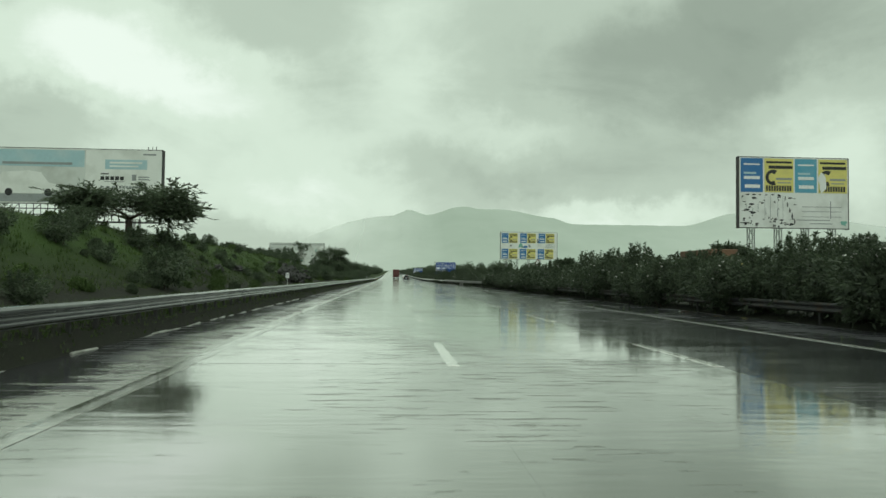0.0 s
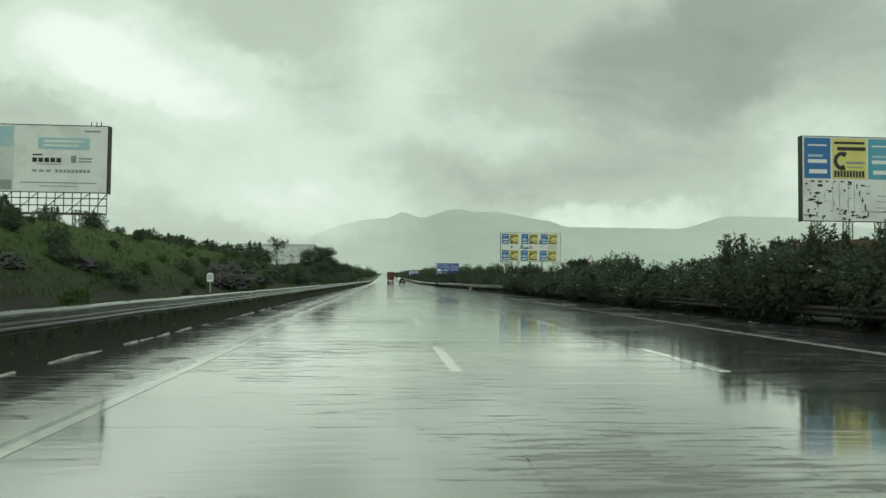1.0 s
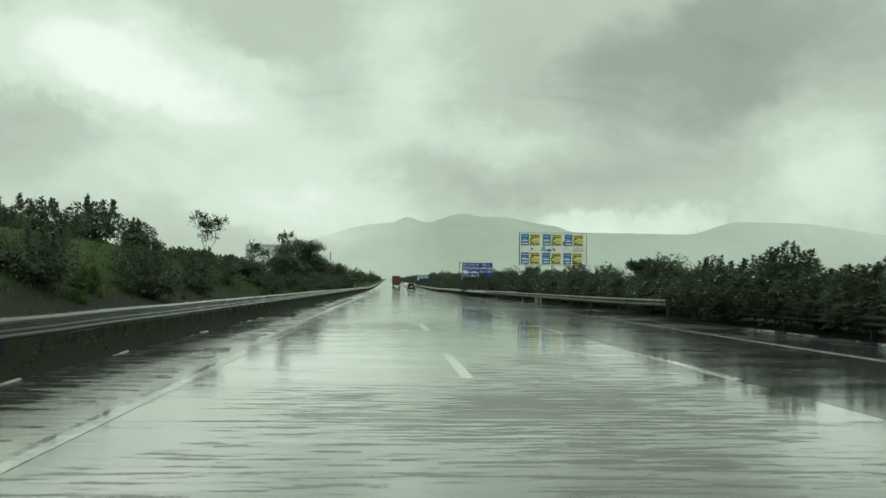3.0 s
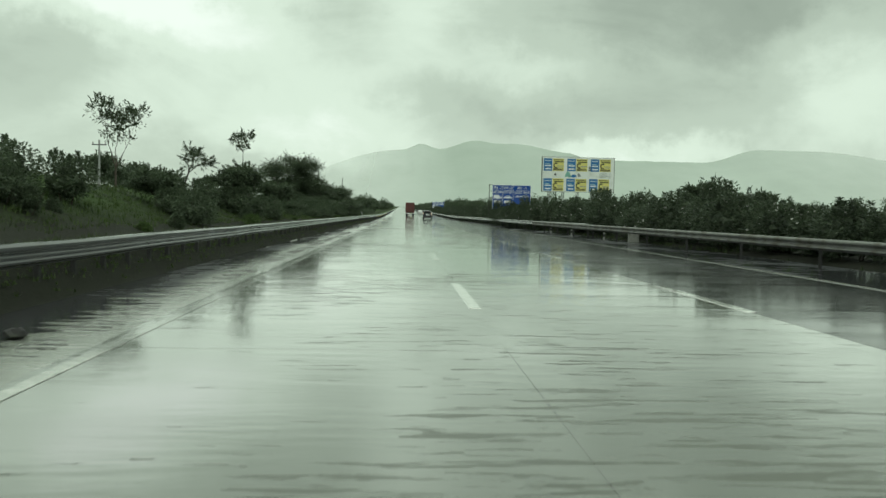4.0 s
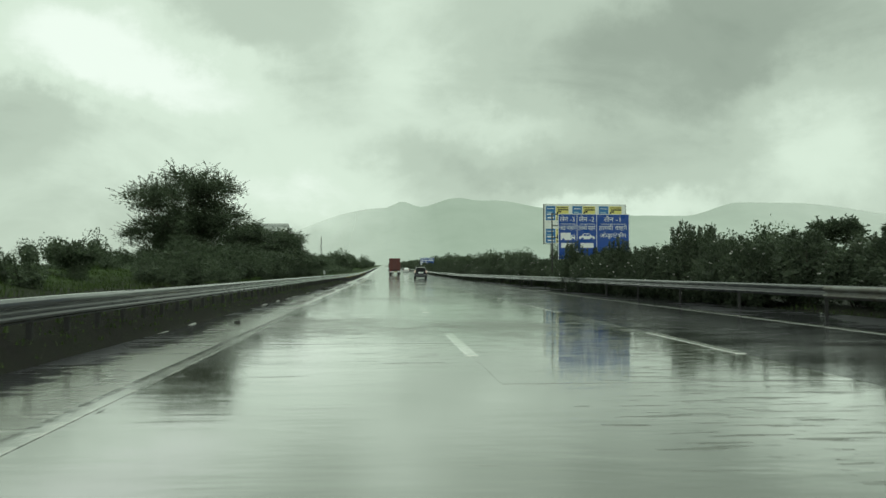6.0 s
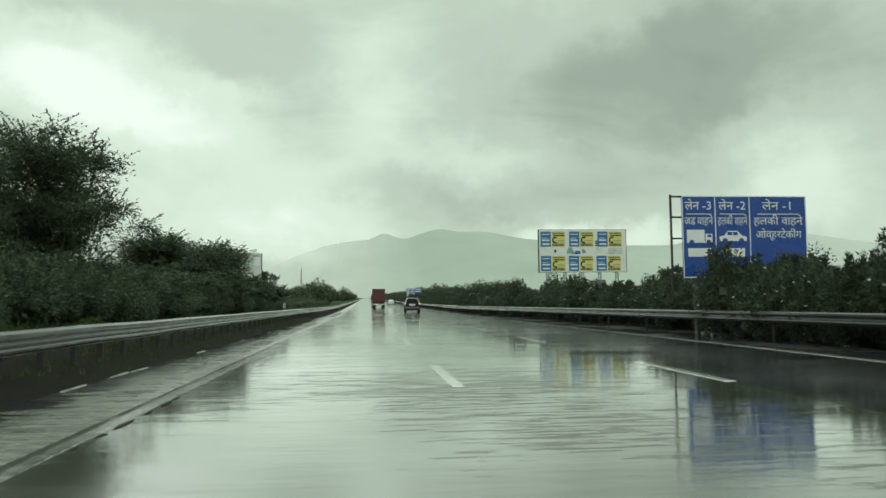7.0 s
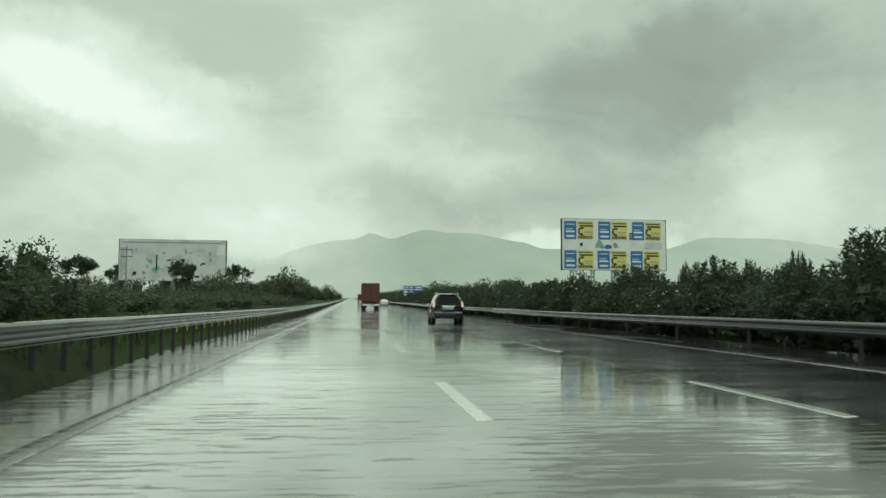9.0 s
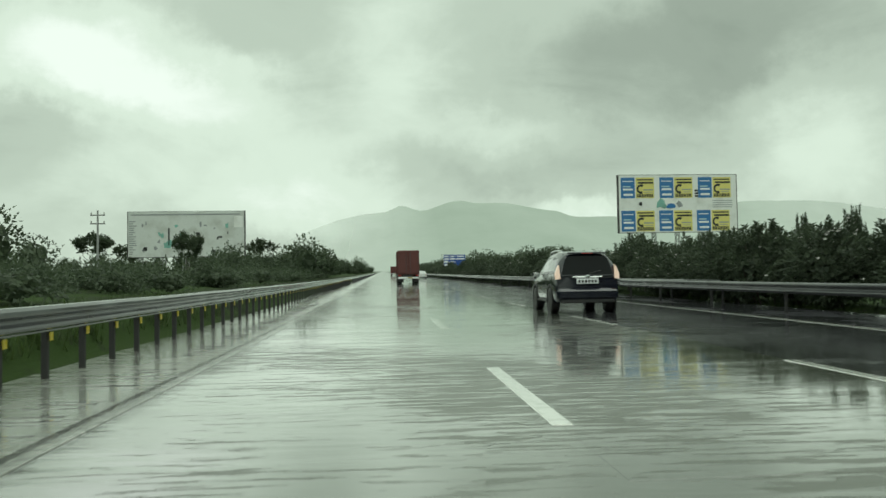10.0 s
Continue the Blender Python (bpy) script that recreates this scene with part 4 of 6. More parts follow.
for x, y, k in ((-14.5, 100.0, 1.1), (-13.2, 103.0, 1.2), (-12.3, 106.0, 0.9), (-15.6, 98.0, 1.0), (-17.0, 88.0, 1.0), (-18.5, 92.0, 1.2)):
    spots.append((x, y, 2, k))
for x, y, k in ((-8.1, 46.5, 0.34), (-8.9, 45.2, 0.4), (-9.7, 46.8, 0.42), (-10.5, 45.6, 0.36), (-11.4, 46.6, 0.4)):
    spots.append((x, y, 2, k))
for x, y in ((-9.6, 24.0), (-10.6, 28.0), (-9.8, 32.0), (-9.2, 35.0), (-10.4, 38.0), (-9.6, 20.0)):
    spots.append((x, y, 2, 0.55))
for k in range(12):
    spots.append((rs.uniform(-6.9, -6.3), 56.5 + 1.1 * k, rs.choice((0, 1)), rs.uniform(0.2, 0.4)))
for x, y, k in ((-8.3, 130.6, 0.95), (-8.9, 132.4, 0.9), (-7.9, 132.6, 0.7), (-9.2, 122.5, 0.6), (-8.4, 141.2, 0.8)):
    spots.append((x, y, 2, k))
for k in range(22):
    spots.append((rs.uniform(-11.0, -7.4), 172 + 1.4 * k, rs.choice((2, 2, 0)), rs.uniform(0.7, 1.0)))
for k in range(12):
    spots.append((-8.4 - 0.95 * (k % 4) + rs.uniform(-0.2, 0.2), 175.5 + 1.3 * k, 2, rs.uniform(0.85, 1.15)))
for x, y, i, k in spots:
    m = pose(x, y, land(x, y) - 0.08, 0, 0, rs.uniform(0, 360)) @ Matrix.Scale(k, 4)
    if i not in used:
        used.add(i)
        scrub_kinds[i].matrix_basis = m
    else:
        copy_thing(scrub_kinds[i], m)

# single trees
tree("feathery_tree", (-11.3, 35.5), 3, 2.6, 0.8, 0.11, 3, "feathery acacia tree spreading over the bank", forks=6, leaf=(0.17, 0.06), clump=0.55, spread=1.5, up=-0.6, per_tip=46, sprays=1.0, wide=3.2)
tree("small_tree", (-20.4, 103.3), 5, 2.9, 0.5, 0.09, 2, "small thin-leaved tree on the bank top", per_tip=22, spread=1.0, forks=4)
tree("small_tree", (-17.5, 96.0), 6, 1.9, 0.3, 0.08, 2, "low bushy tree on the bank top", per_tip=46, spread=1.3, forks=5, dense=0.5)
for i, (x, y, h_) in enumerate(((-53, 150, 6.4), (-48, 147, 7.2), (-43, 150, 6.6), (-38, 148, 5.4), (-33, 152, 4.2))):
    tree("dark_tree", (x, y), 8 + 70 * i, h_, 1.0, 0.2, 3, "broad dark tree below the hoarding", per_tip=44, leaf=(0.4, 0.2), clump=1.2, forks=5, spread=1.3, dense=0.55)
tree("dark_tree", (-33, 179), 10, 6.4, 1.2, 0.2, 3, "dark leafy tree on the rise", per_tip=44, leaf=(0.3, 0.15), clump=1.0, forks=5, spread=1.1, dense=0.5)
tree("dark_tree", (-27, 172), 11, 5.0, 1.0, 0.2, 3, "dark leafy tree on the rise", per_tip=44, leaf=(0.3, 0.15), clump=0.9, forks=5, spread=1.2, dense=0.5)
tree("thin_tree", (-14.3, 130.0), 12, 5.0, 1.6, 0.08, 3, "slender tree with an open airy crown", per_tip=16, leaf=(0.2, 0.07), clump=0.45, spread=0.6, sprays=0.8, wide=1.5)
tree("drooping_tree", (-11.3, 131.0), 13, 3.0, 1.6, 0.06, 2, "thin tree with an arching leafy branch", per_tip=11, sprays=1.0, leaf=(0.24, 0.05), clump=0.4, spread=1.0, up=-0.7, lean=(0.25, 0.1))
tree("thin_tree", (-8.5, 132.8), 14, 4.9, 3.7, 0.04, 1, "tall thin sapling with a flat tuft of leaves", per_tip=44, leaf=(0.24, 0.07), clump=0.3, spread=1.2, up=-0.3, sprays=0.8, wide=0.75)
tree("round_tree", (-8.4, 131.6), 15, 3.1, 0.5, 0.1, 3, "leafy round-crowned roadside tree", per_tip=40, clump=0.55, forks=5, dense=0.6)
tree("roadside_tree", (-9.2, 120.0), 64, 1.8, 0.5, 0.1, 3, "leafy bush-like roadside tree", per_tip=40, clump=0.55, forks=5, spread=1.2, dense=0.6)
tree("roadside_tree", (-8.2, 141.0), 16, 2.5, 0.5, 0.08, 2, "small bushy roadside tree", per_tip=60, clump=0.5, forks=4, dense=0.5)
tree("roadside_tree", (-9.6, 158.5), 17, 1.3, 0.3, 0.08, 2, "small bushy roadside tree", per_tip=60, clump=0.5, forks=4, dense=0.5)
LARGE = dict(per_tip=88, leaf=(0.18, 0.062), forks=7, dense=0.22, sprays=1.0)
for x, y, seed, h_, trunk, r0, cl, sp, wd in ((-13.7, 188.3, 18, 8.0, 2.0, 0.24, 1.0, 0.9, 4.1), (-11.8, 187.0, 70, 5.5, 0.8, 0.16, 0.8, 1.0, 3.2), (-15.0, 189.5, 71, 4.8, 0.6, 0.16, 0.8, 1.0, 3.0), (-10.8, 202.6, 19, 4.9, 0.9, 0.18, 0.8, 0.95, 4.0), (-10.4, 200.8, 72, 3.3, 0.4, 0.14, 0.7, 1.1, 3.6)):
    tree("large_tree", (x, y), seed, h_, trunk, r0, 3, "large dark acacia tree over the verge" if h_ > 5 else "broad dense tree beside the guard rail", clump=cl, spread=sp, wide=wd, **LARGE)
for x, y, seed, h_, wd in ((-10.2, 178.0, 66, 1.9, 2.0), (-10.4, 184.0, 20, 2.3, 2.2), (-9.6, 190.5, 67, 2.2, 2.2), (-9.0, 196.0, 21, 2.4, 2.2), (-7.9, 213.4, 68, 2.9, 2.4), (-9.6, 219.5, 22, 2.0, 2.2), (-9.4, 226.0, 69, 1.6, 2.0)):
    tree("roadside_tree", (x, y), seed, h_, 0.5, 0.1, 3, "low spreading feathery tree beside the guard rail", per_tip=84, leaf=(0.16, 0.055), clump=0.6, forks=6, spread=1.3, up=-0.2, dense=0.5, sprays=0.8, wide=wd)
tree("round_tree", (-34.2, 367.5), 23, 8.6, 1.2, 0.22, 3, "dense round tree in front of the white hoarding", per_tip=46, leaf=(0.45, 0.25), clump=1.1, forks=5, spread=0.7, dense=0.6, wide=2.7)
tree("tall_tree", (-105, 519), 24, 17, 6, 0.3, 3, "tall tree with a rounded tufted crown", per_tip=30, leaf=(1.0, 0.6), clump=1.7, forks=4, dense=0.4)
tree("tall_tree", (-98, 560), 25, 16, 6, 0.3, 3, "tall tree with a rounded tufted crown", per_tip=30, leaf=(1.0, 0.6), clump=1.7, forks=4, dense=0.4)
tree("tall_tree", (-48.4, 547), 27, 15, 5, 0.3, 3, "tall thin tree behind the hoarding", per_tip=16, leaf=(0.9, 0.5), clump=1.5, forks=3)
tree("tall_tree", (-66, 440), 28, 9.5, 4, 0.25, 2, "thin tree beside the hoarding", per_tip=30, leaf=(0.7, 0.4), clump=1.2, forks=4)
tree("flat_topped_tree", (57.5, 127.8), 29, 6.6, 3.0, 0.2, 3, "flat-topped tree under the hoarding", per_tip=40, leaf=(0.4, 0.16), clump=0.9, spread=1.7, up=-0.6, forks=5)
tree("dark_tree", (35.4, 102.7), 30, 4.3, 1.2, 0.14, 3, "dark rounded tree behind the hedge", per_tip=44, leaf=(0.3, 0.14), clump=0.7, forks=4)
tree("dark_tree", (49.5, 215.4), 31, 6.4, 2.0, 0.16, 3, "dark tree behind the hedge", per_tip=36, leaf=(0.4, 0.2), clump=0.9, forks=4)
tree("dark_tree", (38.6, 170.9), 32, 4.6, 1.5, 0.14, 3, "dark rounded tree behind the hedge", per_tip=44, leaf=(0.35, 0.16), clump=0.8, forks=4)
tree("conifer_like_tree", (15.4, 148.4), 33, 3.6, 1.4, 0.06, 2, "slender pointed sapling rising from the hedge", per_tip=20, leaf=(0.2, 0.06), clump=0.3, spread=0.3, up=1.2)
for i, (x, y, h_) in enumerate(((13.6, 190.0, 2.8), (14.6, 168.0, 3.4))):
    tree("pointed_sapling", (x, y), 50 + i, h_, 0.8, 0.06, 2, "slender pointed sapling rising from the hedge", per_tip=44, leaf=(0.18, 0.06), clump=0.3, spread=0.3, up=1.2, wide=0.55)

# grass on the bank and along both verges
rs = random.Random(31)
g = Geo()


def tuft(x, y, h_, n):
    z = land(x, y)
    for k in range(n):
        a, l_ = rs.uniform(0, 6.28), h_ * rs.uniform(0.5, 1.3)
        bx, by = x + rs.uniform(-0.12, 0.12), y + rs.uniform(-0.12, 0.12)
        tip = (bx + 0.45 * l_ * math.cos(a), by + 0.45 * l_ * math.sin(a), z + l_)
        q = 0.011 + 0.008 * rs.random()
        g.poly([(bx - q * math.sin(a), by + q * math.cos(a), z - 0.02), (bx + q * math.sin(a), by - q * math.cos(a), z - 0.02), tip])


for k in range(40000):
    y = rs.uniform(4, 235)
    x = -4.9 - abs(rs.gauss(0, 1)) * 4.2 if k % 3 else rs.uniform(-6.2, -4.85)
    if x > -7.2 and y < 190 and k % 3:
        continue
    tuft(x, y, rs.uniform(0.06, 0.17), 5)
for k in range(3500):
    y = rs.uniform(2, 206)
    tuft(rail_x(y) - rs.uniform(-0.1, 0.42), y, rs.uniform(0.02, 0.07), 4)
for k in range(12000):
    y = rs.uniform(4, 250)
    if y < 190 and k % 2:
        continue
    x = rail_x(y) - rs.uniform(0.25, 1.6) - 0.4 * smooth01(212, 224, y)
    tuft(x, y, rs.uniform(0.06, 0.22) + 0.12 * smooth01(200, 220, y), 5)
for k in range(3000):
    y = rs.uniform(0, 260)
    x = rs.uniform(9.5, 12.8) if y < 118 else rs.uniform(12.2, 13.0)
    tuft(x, y, rs.uniform(0.06, 0.22), 4)
tagged(part("roadside_grass", g, GRASS), "rough wet grass on bank and verges", "grass", kind="stuff")

# dark rock showing through the bank
rs = random.Random(37)


def boulder(x, y, sx, sy, sz, seed, label="dark wet basalt boulder in the earth bank"):
    g = Geo()
    core_into(g, 0, 0, sz * 0.35, sx, sy, sz, seed, 30, 18, False)
    ob = part("boulder", g, ROCK, None, label, at=pose(x, y, land(x, y) - 0.1, 0, 0, rs.uniform(0, 90)))
    return tagged(ob, label, "rock", "rocks in the bank")


for k in range(9):
    y = rs.uniform(28, 92)
    x = rs.uniform(-9.6, -7.4)
    boulder(x, y, rs.uniform(0.25, 0.5), rs.uniform(0.4, 0.8), rs.uniform(0.15, 0.3), k)
for x, y, sx, sy, sz in ((-7.0, 58.5, 0.5, 0.9, 0.6), (-7.5, 60.2, 0.7, 1.1, 0.8), (-7.1, 62.0, 0.55, 0.9, 0.65), (-7.7, 63.8, 0.7, 1.2, 0.8), (-7.1, 65.9, 0.5, 1.0, 0.6), (-7.6, 68.0, 0.6, 1.1, 0.6)):
    boulder(x, y, sx, sy, sz, x * y, "dark wet basalt outcrop at the foot of the bank")
for x, y, r in ((-4.15, 186.0, 0.2), (-3.9, 184.7, 0.12), (-2.75, 128.4, 0.05), (-3.5, 97.0, 0.1), (-3.2, 151.0, 0.08)):
    g = Geo()
    core_into(g, 0, 0, r * 0.4, r, r * 1.2, r * 0.8, x * y, 9, 6, False)
    tagged(part("stone", g, ROCK, None, at=(x, y, rise(y) - 0.02)), "small dark stone lying on the wet shoulder", "stone", "stones on the shoulder")

# ---------------------------------------------------------------- hoardings


def bar(parent, name, x0, x1, z0, z1, y, mat, label="", t=0.02):
    """A flat piece on the face of a board."""
    return part(name, Geo().box((x0 + x1) / 2, y, (z0 + z1) / 2, abs(x1 - x0), t, abs(z1 - z0), 0.004), mat, parent, label)


def jagged(parent, name, cx, cz, w_, h_, y, mat, seed, label="", n=11):
    """A torn scrap with a ragged outline."""
    rs = random.Random(seed)
    ring = []
    for k in range(n):
        a = 2 * math.pi * k / n
        r = rs.uniform(0.45, 1.1)
        ring.append((cx + 0.5 * w_ * r * math.cos(a), cz + 0.5 * h_ * r * math.sin(a)))
    g = Geo()
    g.poly([(x, y, z) for x, z in ring])
    g.poly([(x, y + 0.02, z) for x, z in reversed(ring)])
    for k in range(n):
        (xa, za), (xb, zb) = ring[k], ring[(k + 1) % n]
        g.poly([(xa, y, za), (xa, y + 0.02, za), (xb, y + 0.02, zb), (xb, y, zb)])
    return part(name, g, mat, parent, label, fix=True)


def lattice_leg(parent, x, y, z0, z1, w_, mat, bays=6):
    """A four-legged lattice tower."""
    g = Geo()
    h = w_ / 2
    cor = [(-h, -h), (h, -h), (h, h), (-h, h)]
    for cx, cy in cor:
        g.box(x + cx, y + cy, (z0 + z1) / 2, 0.14, 0.14, z1 - z0, 0.02)
    for k in range(bays):
        a, b2 = z0 + (z1 - z0) * k / bays, z0 + (z1 - z0) * (k + 1) / bays
        for q in range(4):
            (xa, ya), (xb, yb) = cor[q], cor[(q + 1) % 4]
            g.tube([(x + xa, y + ya, a), (x + xb, y + yb, b2)], 0.045, 4)
            g.tube([(x + xa, y + ya, b2), (x + xb, y + yb, b2)], 0.04, 4)
    return part("lattice_leg", g, mat, parent)


def hoarding(name, x0, x1, y, z0, z1, ground_z, label, face, lattice=None, legs=4, depth=0.9):
    """A large roadside board on lattice legs: local x, z are world x, z."""
    ob = thing(name, (0, 0, 0), label, "hoarding")
    part("face", Geo().box((x0 + x1) / 2, y, (z0 + z1) / 2, x1 - x0, 0.12, z1 - z0, 0.02), face, ob)
    for xx in (x0 - 0.12, x1 + 0.12):
        part("side_frame", Geo().box(xx, y + depth / 2, (z0 + z1) / 2, 0.2, depth, z1 - z0 + 0.3, 0.02), FRAME, ob, "dark steel side frame")
    g = Geo()
    n = int((x1 - x0) / 1.6)
    for k in range(n + 1):
        xx = x0 + (x1 - x0) * k / n
        g.box(xx, y + depth * 0.6, (z0 + z1) / 2, 0.1, 0.12, z1 - z0, 0.01)
    for k in range(5):
        g.box((x0 + x1) / 2, y + depth * 0.8, z0 + (z1 - z0) * k / 4, x1 - x0, 0.12, 0.12, 0.01)
    part("back_frame", g, FRAME, ob)
    part("top_rail", Geo().box((x0 + x1) / 2, y - 0.02, z1 + 0.09, x1 - x0, 0.2, 0.09, 0.02), FRAME, ob)
    part("bottom_rail", Geo().box((x0 + x1) / 2, y - 0.02, z0 - 0.09, x1 - x0, 0.2, 0.09, 0.02), FRAME, ob)
    base = z0
    if lattice:
        base = lattice
        g = Geo()
        n = int((x1 - x0) / 1.1)
        for k in range(n + 1):
            xx = x0 + (x1 - x0) * k / n
            g.box(xx, y + 0.3, (lattice + z0) / 2, 0.1, 0.12, z0 - lattice, 0.01)
        for zz in (lattice, lattice + (z0 - lattice) * 0.4, lattice + (z0 - lattice) * 0.72):
            g.box((x0 + x1) / 2, y + 0.3, zz, x1 - x0, 0.16, 0.13, 0.01)
        for k in range(0, n, 3):
            xa, xb = x0 + (x1 - x0) * k / n, x0 + (x1 - x0) * min(n, k + 3) / n
            g.tube([(xa, y + 0.5, lattice), (xb, y + 0.5, z0)], 0.06, 4)
        part("walkway_lattice", g, FRAME, ob, "open steel lattice below the board")
        part("walkway", Geo().box((x0 + x1) / 2, y - 0.45, lattice + 0.1, x1 - x0, 1.0, 0.08, 0.01), FRAME, ob)
    for k in range(legs):
        xx = x0 + (x1 - x0) * (k + 0.5) / legs
        lattice_leg(ob, xx, y + depth, ground_z - 0.3, base + 0.6, 0.9, POLE)
    return ob


def crescent(parent, cx, cz, r, y, mat):
    """A thick C-shaped emblem."""
    g = Geo()
    n = 10
    for side, yy in ((0, y), (1, y + 0.02)):
        for k in range(n + 1):
            a = math.radians(60 + 230 * k / n)
            wide = 0.40 if 1 < k < n - 1 else 0.55
            for rr in (r * (1 - wide), r):
                g.v.append((cx + rr * math.cos(a), yy, cz + rr * math.sin(a)))
    m = 2 * (n + 1)
    for k in range(n):
        a = 2 * k
        g.f += [(a, a + 1, a + 3, a + 2), (m + a, m + a + 2, m + a + 3, m + a + 1), (a, a + 2, m + a + 2, m + a), (a + 1, m + a + 1, m + a + 3, a + 3)]
    return part("emblem", g, mat, parent, "black crescent emblem", fix=True)


def advert(parent, x0, z0, w_, h_, y, blue, torn=0):
    """A blue panel with white bars beside a yellow panel with a dark emblem and bars."""
    bw = w_ * 0.42
    bar(parent, "poster", x0, x0 + bw, z0, z0 + h_, y - 0.08, blue, "blue poster panel")
    yx0, yx1 = x0 + bw + w_ * 0.03, x0 + w_
    bar(parent, "poster", yx0, yx1, z0, z0 + h_, y - 0.08, YELLOW, "yellow poster panel")
    yw = yx1 - yx0
    for k, (a, b2) in enumerate(((0.12, 0.22), (0.38, 0.47), (0.53, 0.59), (0.8, 0.84))):
        bar(parent, "print_bar", x0 + bw * (0.14 if k else 0.18), x0 + bw * (0.86 if k != 2 else 0.7), z0 + h_ * a, z0 + h_ * b2, y - 0.1, SIGNWHITE if k != 2 else PALE)
    bar(parent, "print_bar", yx0 + yw * 0.06, yx1 - yw * 0.06, z0 + h_ * 0.86, z0 + h_ * 0.92, y - 0.1, BLACK)
    bar(parent, "print_bar", yx0 + yw * 0.14, yx1 - yw * 0.03, z0 + h_ * 0.70, z0 + h_ * 0.79, y - 0.1, BLACK)
    crescent(parent, yx0 + yw * 0.30, z0 + h_ * 0.44, h_ * 0.235, y - 0.1, BLACK)
    bar(parent, "print_bar", yx0 + yw * 0.40, yx1 - yw * 0.06, z0 + h_ * 0.37, z0 + h_ * 0.43, y - 0.1, GREYINK)
    bar(parent, "print_bar", yx0 + yw * 0.44, yx1 - yw * 0.10, z0 + h_ * 0.27, z0 + h_ * 0.30, y - 0.1, GREYINK)
    n = 10
    for k in range(n):
        xa = yx0 + yw * (0.05 + 0.9 * k / n)
        bar(parent, "print_bar", xa, xa + yw * 0.065, z0 + h_ * 0.04, z0 + h_ * 0.20, y - 0.1, BLACK)
    if torn:
        jagged(parent, "torn_patch", yx0 + yw * 0.12, z0 + h_ * 0.3, yw * 0.34, h_ * 0.6, y - 0.13, VINYL, torn, "white torn patch")


# the white hoarding over the bank
hb = hoarding("hoarding", -70.0, -37.3, 130.8, 12.6, 21.5, 3.0, "large pale hoarding with a dark lattice below it", VINYL, 9.6, 4, 1.1)
F = 130.8 - 0.06
bar(hb, "photo_panel", -69.8, -49.4, 12.75, 21.35, F - 0.012, OFFWHITE, "faded photograph panel")
bar(hb, "photo_panel", -69.8, -49.6, 18.6, 21.3, F - 0.03, PALE, "pale blue sky of the photograph")
bar(hb, "print_bar", -62.5, -51.5, 18.9, 19.3, F - 0.05, GREYINK)
bar(hb, "photo_panel", -69.8, -49.6, 12.8, 14.1, F - 0.03, GREYINK, "grey road in the photograph")
van = [(-63.4, 14.2), (-63.4, 16.3), (-62.4, 17.6), (-58.2, 17.9), (-56.4, 17.6), (-55.2, 16.0), (-53.6, 15.6), (-53.4, 14.2)]
g = Geo()
g.poly([(x, F - 0.05, z) for x, z in van])
part("vehicle_picture", g, VINYL, hb, "printed white pickup")
for wx in (-61.4, -55.2):
    g = Geo()
    g.poly([(wx + 0.62 * math.cos(k * 0.5236), F - 0.06, 14.35 + 0.62 * math.sin(k * 0.5236)) for k in range(12)])
    part("wheel_picture", g, BLACK, hb)
bar(hb, "banner", -46.3, -39.6, 18.35, 19.9, F - 0.02, PALE, "pale blue banner")
bar(hb, "print_bar", -45.6, -40.4, 19.25, 19.55, F - 0.04, VINYL)
bar(hb, "print_bar", -45.6, -41.0, 18.7, 18.95, F - 0.04, VINYL)
for k in range(5):
    bar(hb, "print_bar", -47.0 + 0.78 * k, -46.4 + 0.78 * k, 16.55, 17.15, F - 0.02, BLACK)
bar(hb, "print_bar", -47.0, -45.7, 17.45, 17.65, F - 0.02, BLACK)
bar(hb, "print_bar", -46.4, -43.2, 16.25, 16.35, F - 0.02, GREYINK)
bar(hb, "print_bar", -42.0, -41.3, 16.5, 17.5, F - 0.02, GREYINK)
bar(hb, "print_bar", -41.0, -39.2, 17.0, 17.2, F - 0.02, GREYINK)
bar(hb, "print_bar", -41.0, -39.3, 16.6, 16.8, F - 0.02, GREYINK)
for k in range(9):
    bar(hb, "print_bar", -44.0 + 0.52 * k, -43.62 + 0.52 * k, 15.2, 15.6, F - 0.02, GREYINK)
for k in range(3):
    bar(hb, "print_bar", -47.0 + 0.9 * k, -46.4 + 0.9 * k, 15.25, 15.55, F - 0.02, GREYINK)
bar(hb, "print_bar", -48.5, -38.6, 13.75, 13.87, F - 0.02, GREYINK)
bar(hb, "print_bar", -46.0, -41.0, 13.3, 13.4, F - 0.02, GREYINK)
bar(hb, "print_bar", -40.3, -38.2, 20.7, 20.95, F - 0.02, GREYINK)
for xx in (-39.6, -38.9, -38.3):
    part("lamp_arm", Geo().tube([(xx, 131.2, 21.5), (xx, 131.2, 22.2)], 0.06, 5), FRAME, hb)

# the half-torn hoarding beyond the median
hb = hoarding("hoarding", 59.6, 78.8, 129.4, 10.3, 22.3, 1.4, "hoarding with blue and yellow posters above torn white sheets", VINYL, None, 4, 0.9)
F = 129.4
for k, blue in enumerate((BLUE, CYAN)):
    advert(hb, 59.8 + 9.55 * k, 16.35, 9.3, 5.8, F, blue, 5 if k else 0)
rs = random.Random(77)
for k in range(34):
    xx = 60.0 + 9.5 * rs.random() ** 1.3
    zz = 10.6 + 5.2 * rs.random()
    if 11.9 < zz < 14.6 and rs.random() < 0.6:
        xx = 60.0 + 2.2 * rs.random()
    jagged(hb, "torn_strip", xx, zz, rs.uniform(0.25, 1.3), rs.uniform(0.12, 0.5), F - 0.09, BLACK, 200 + k, n=7)
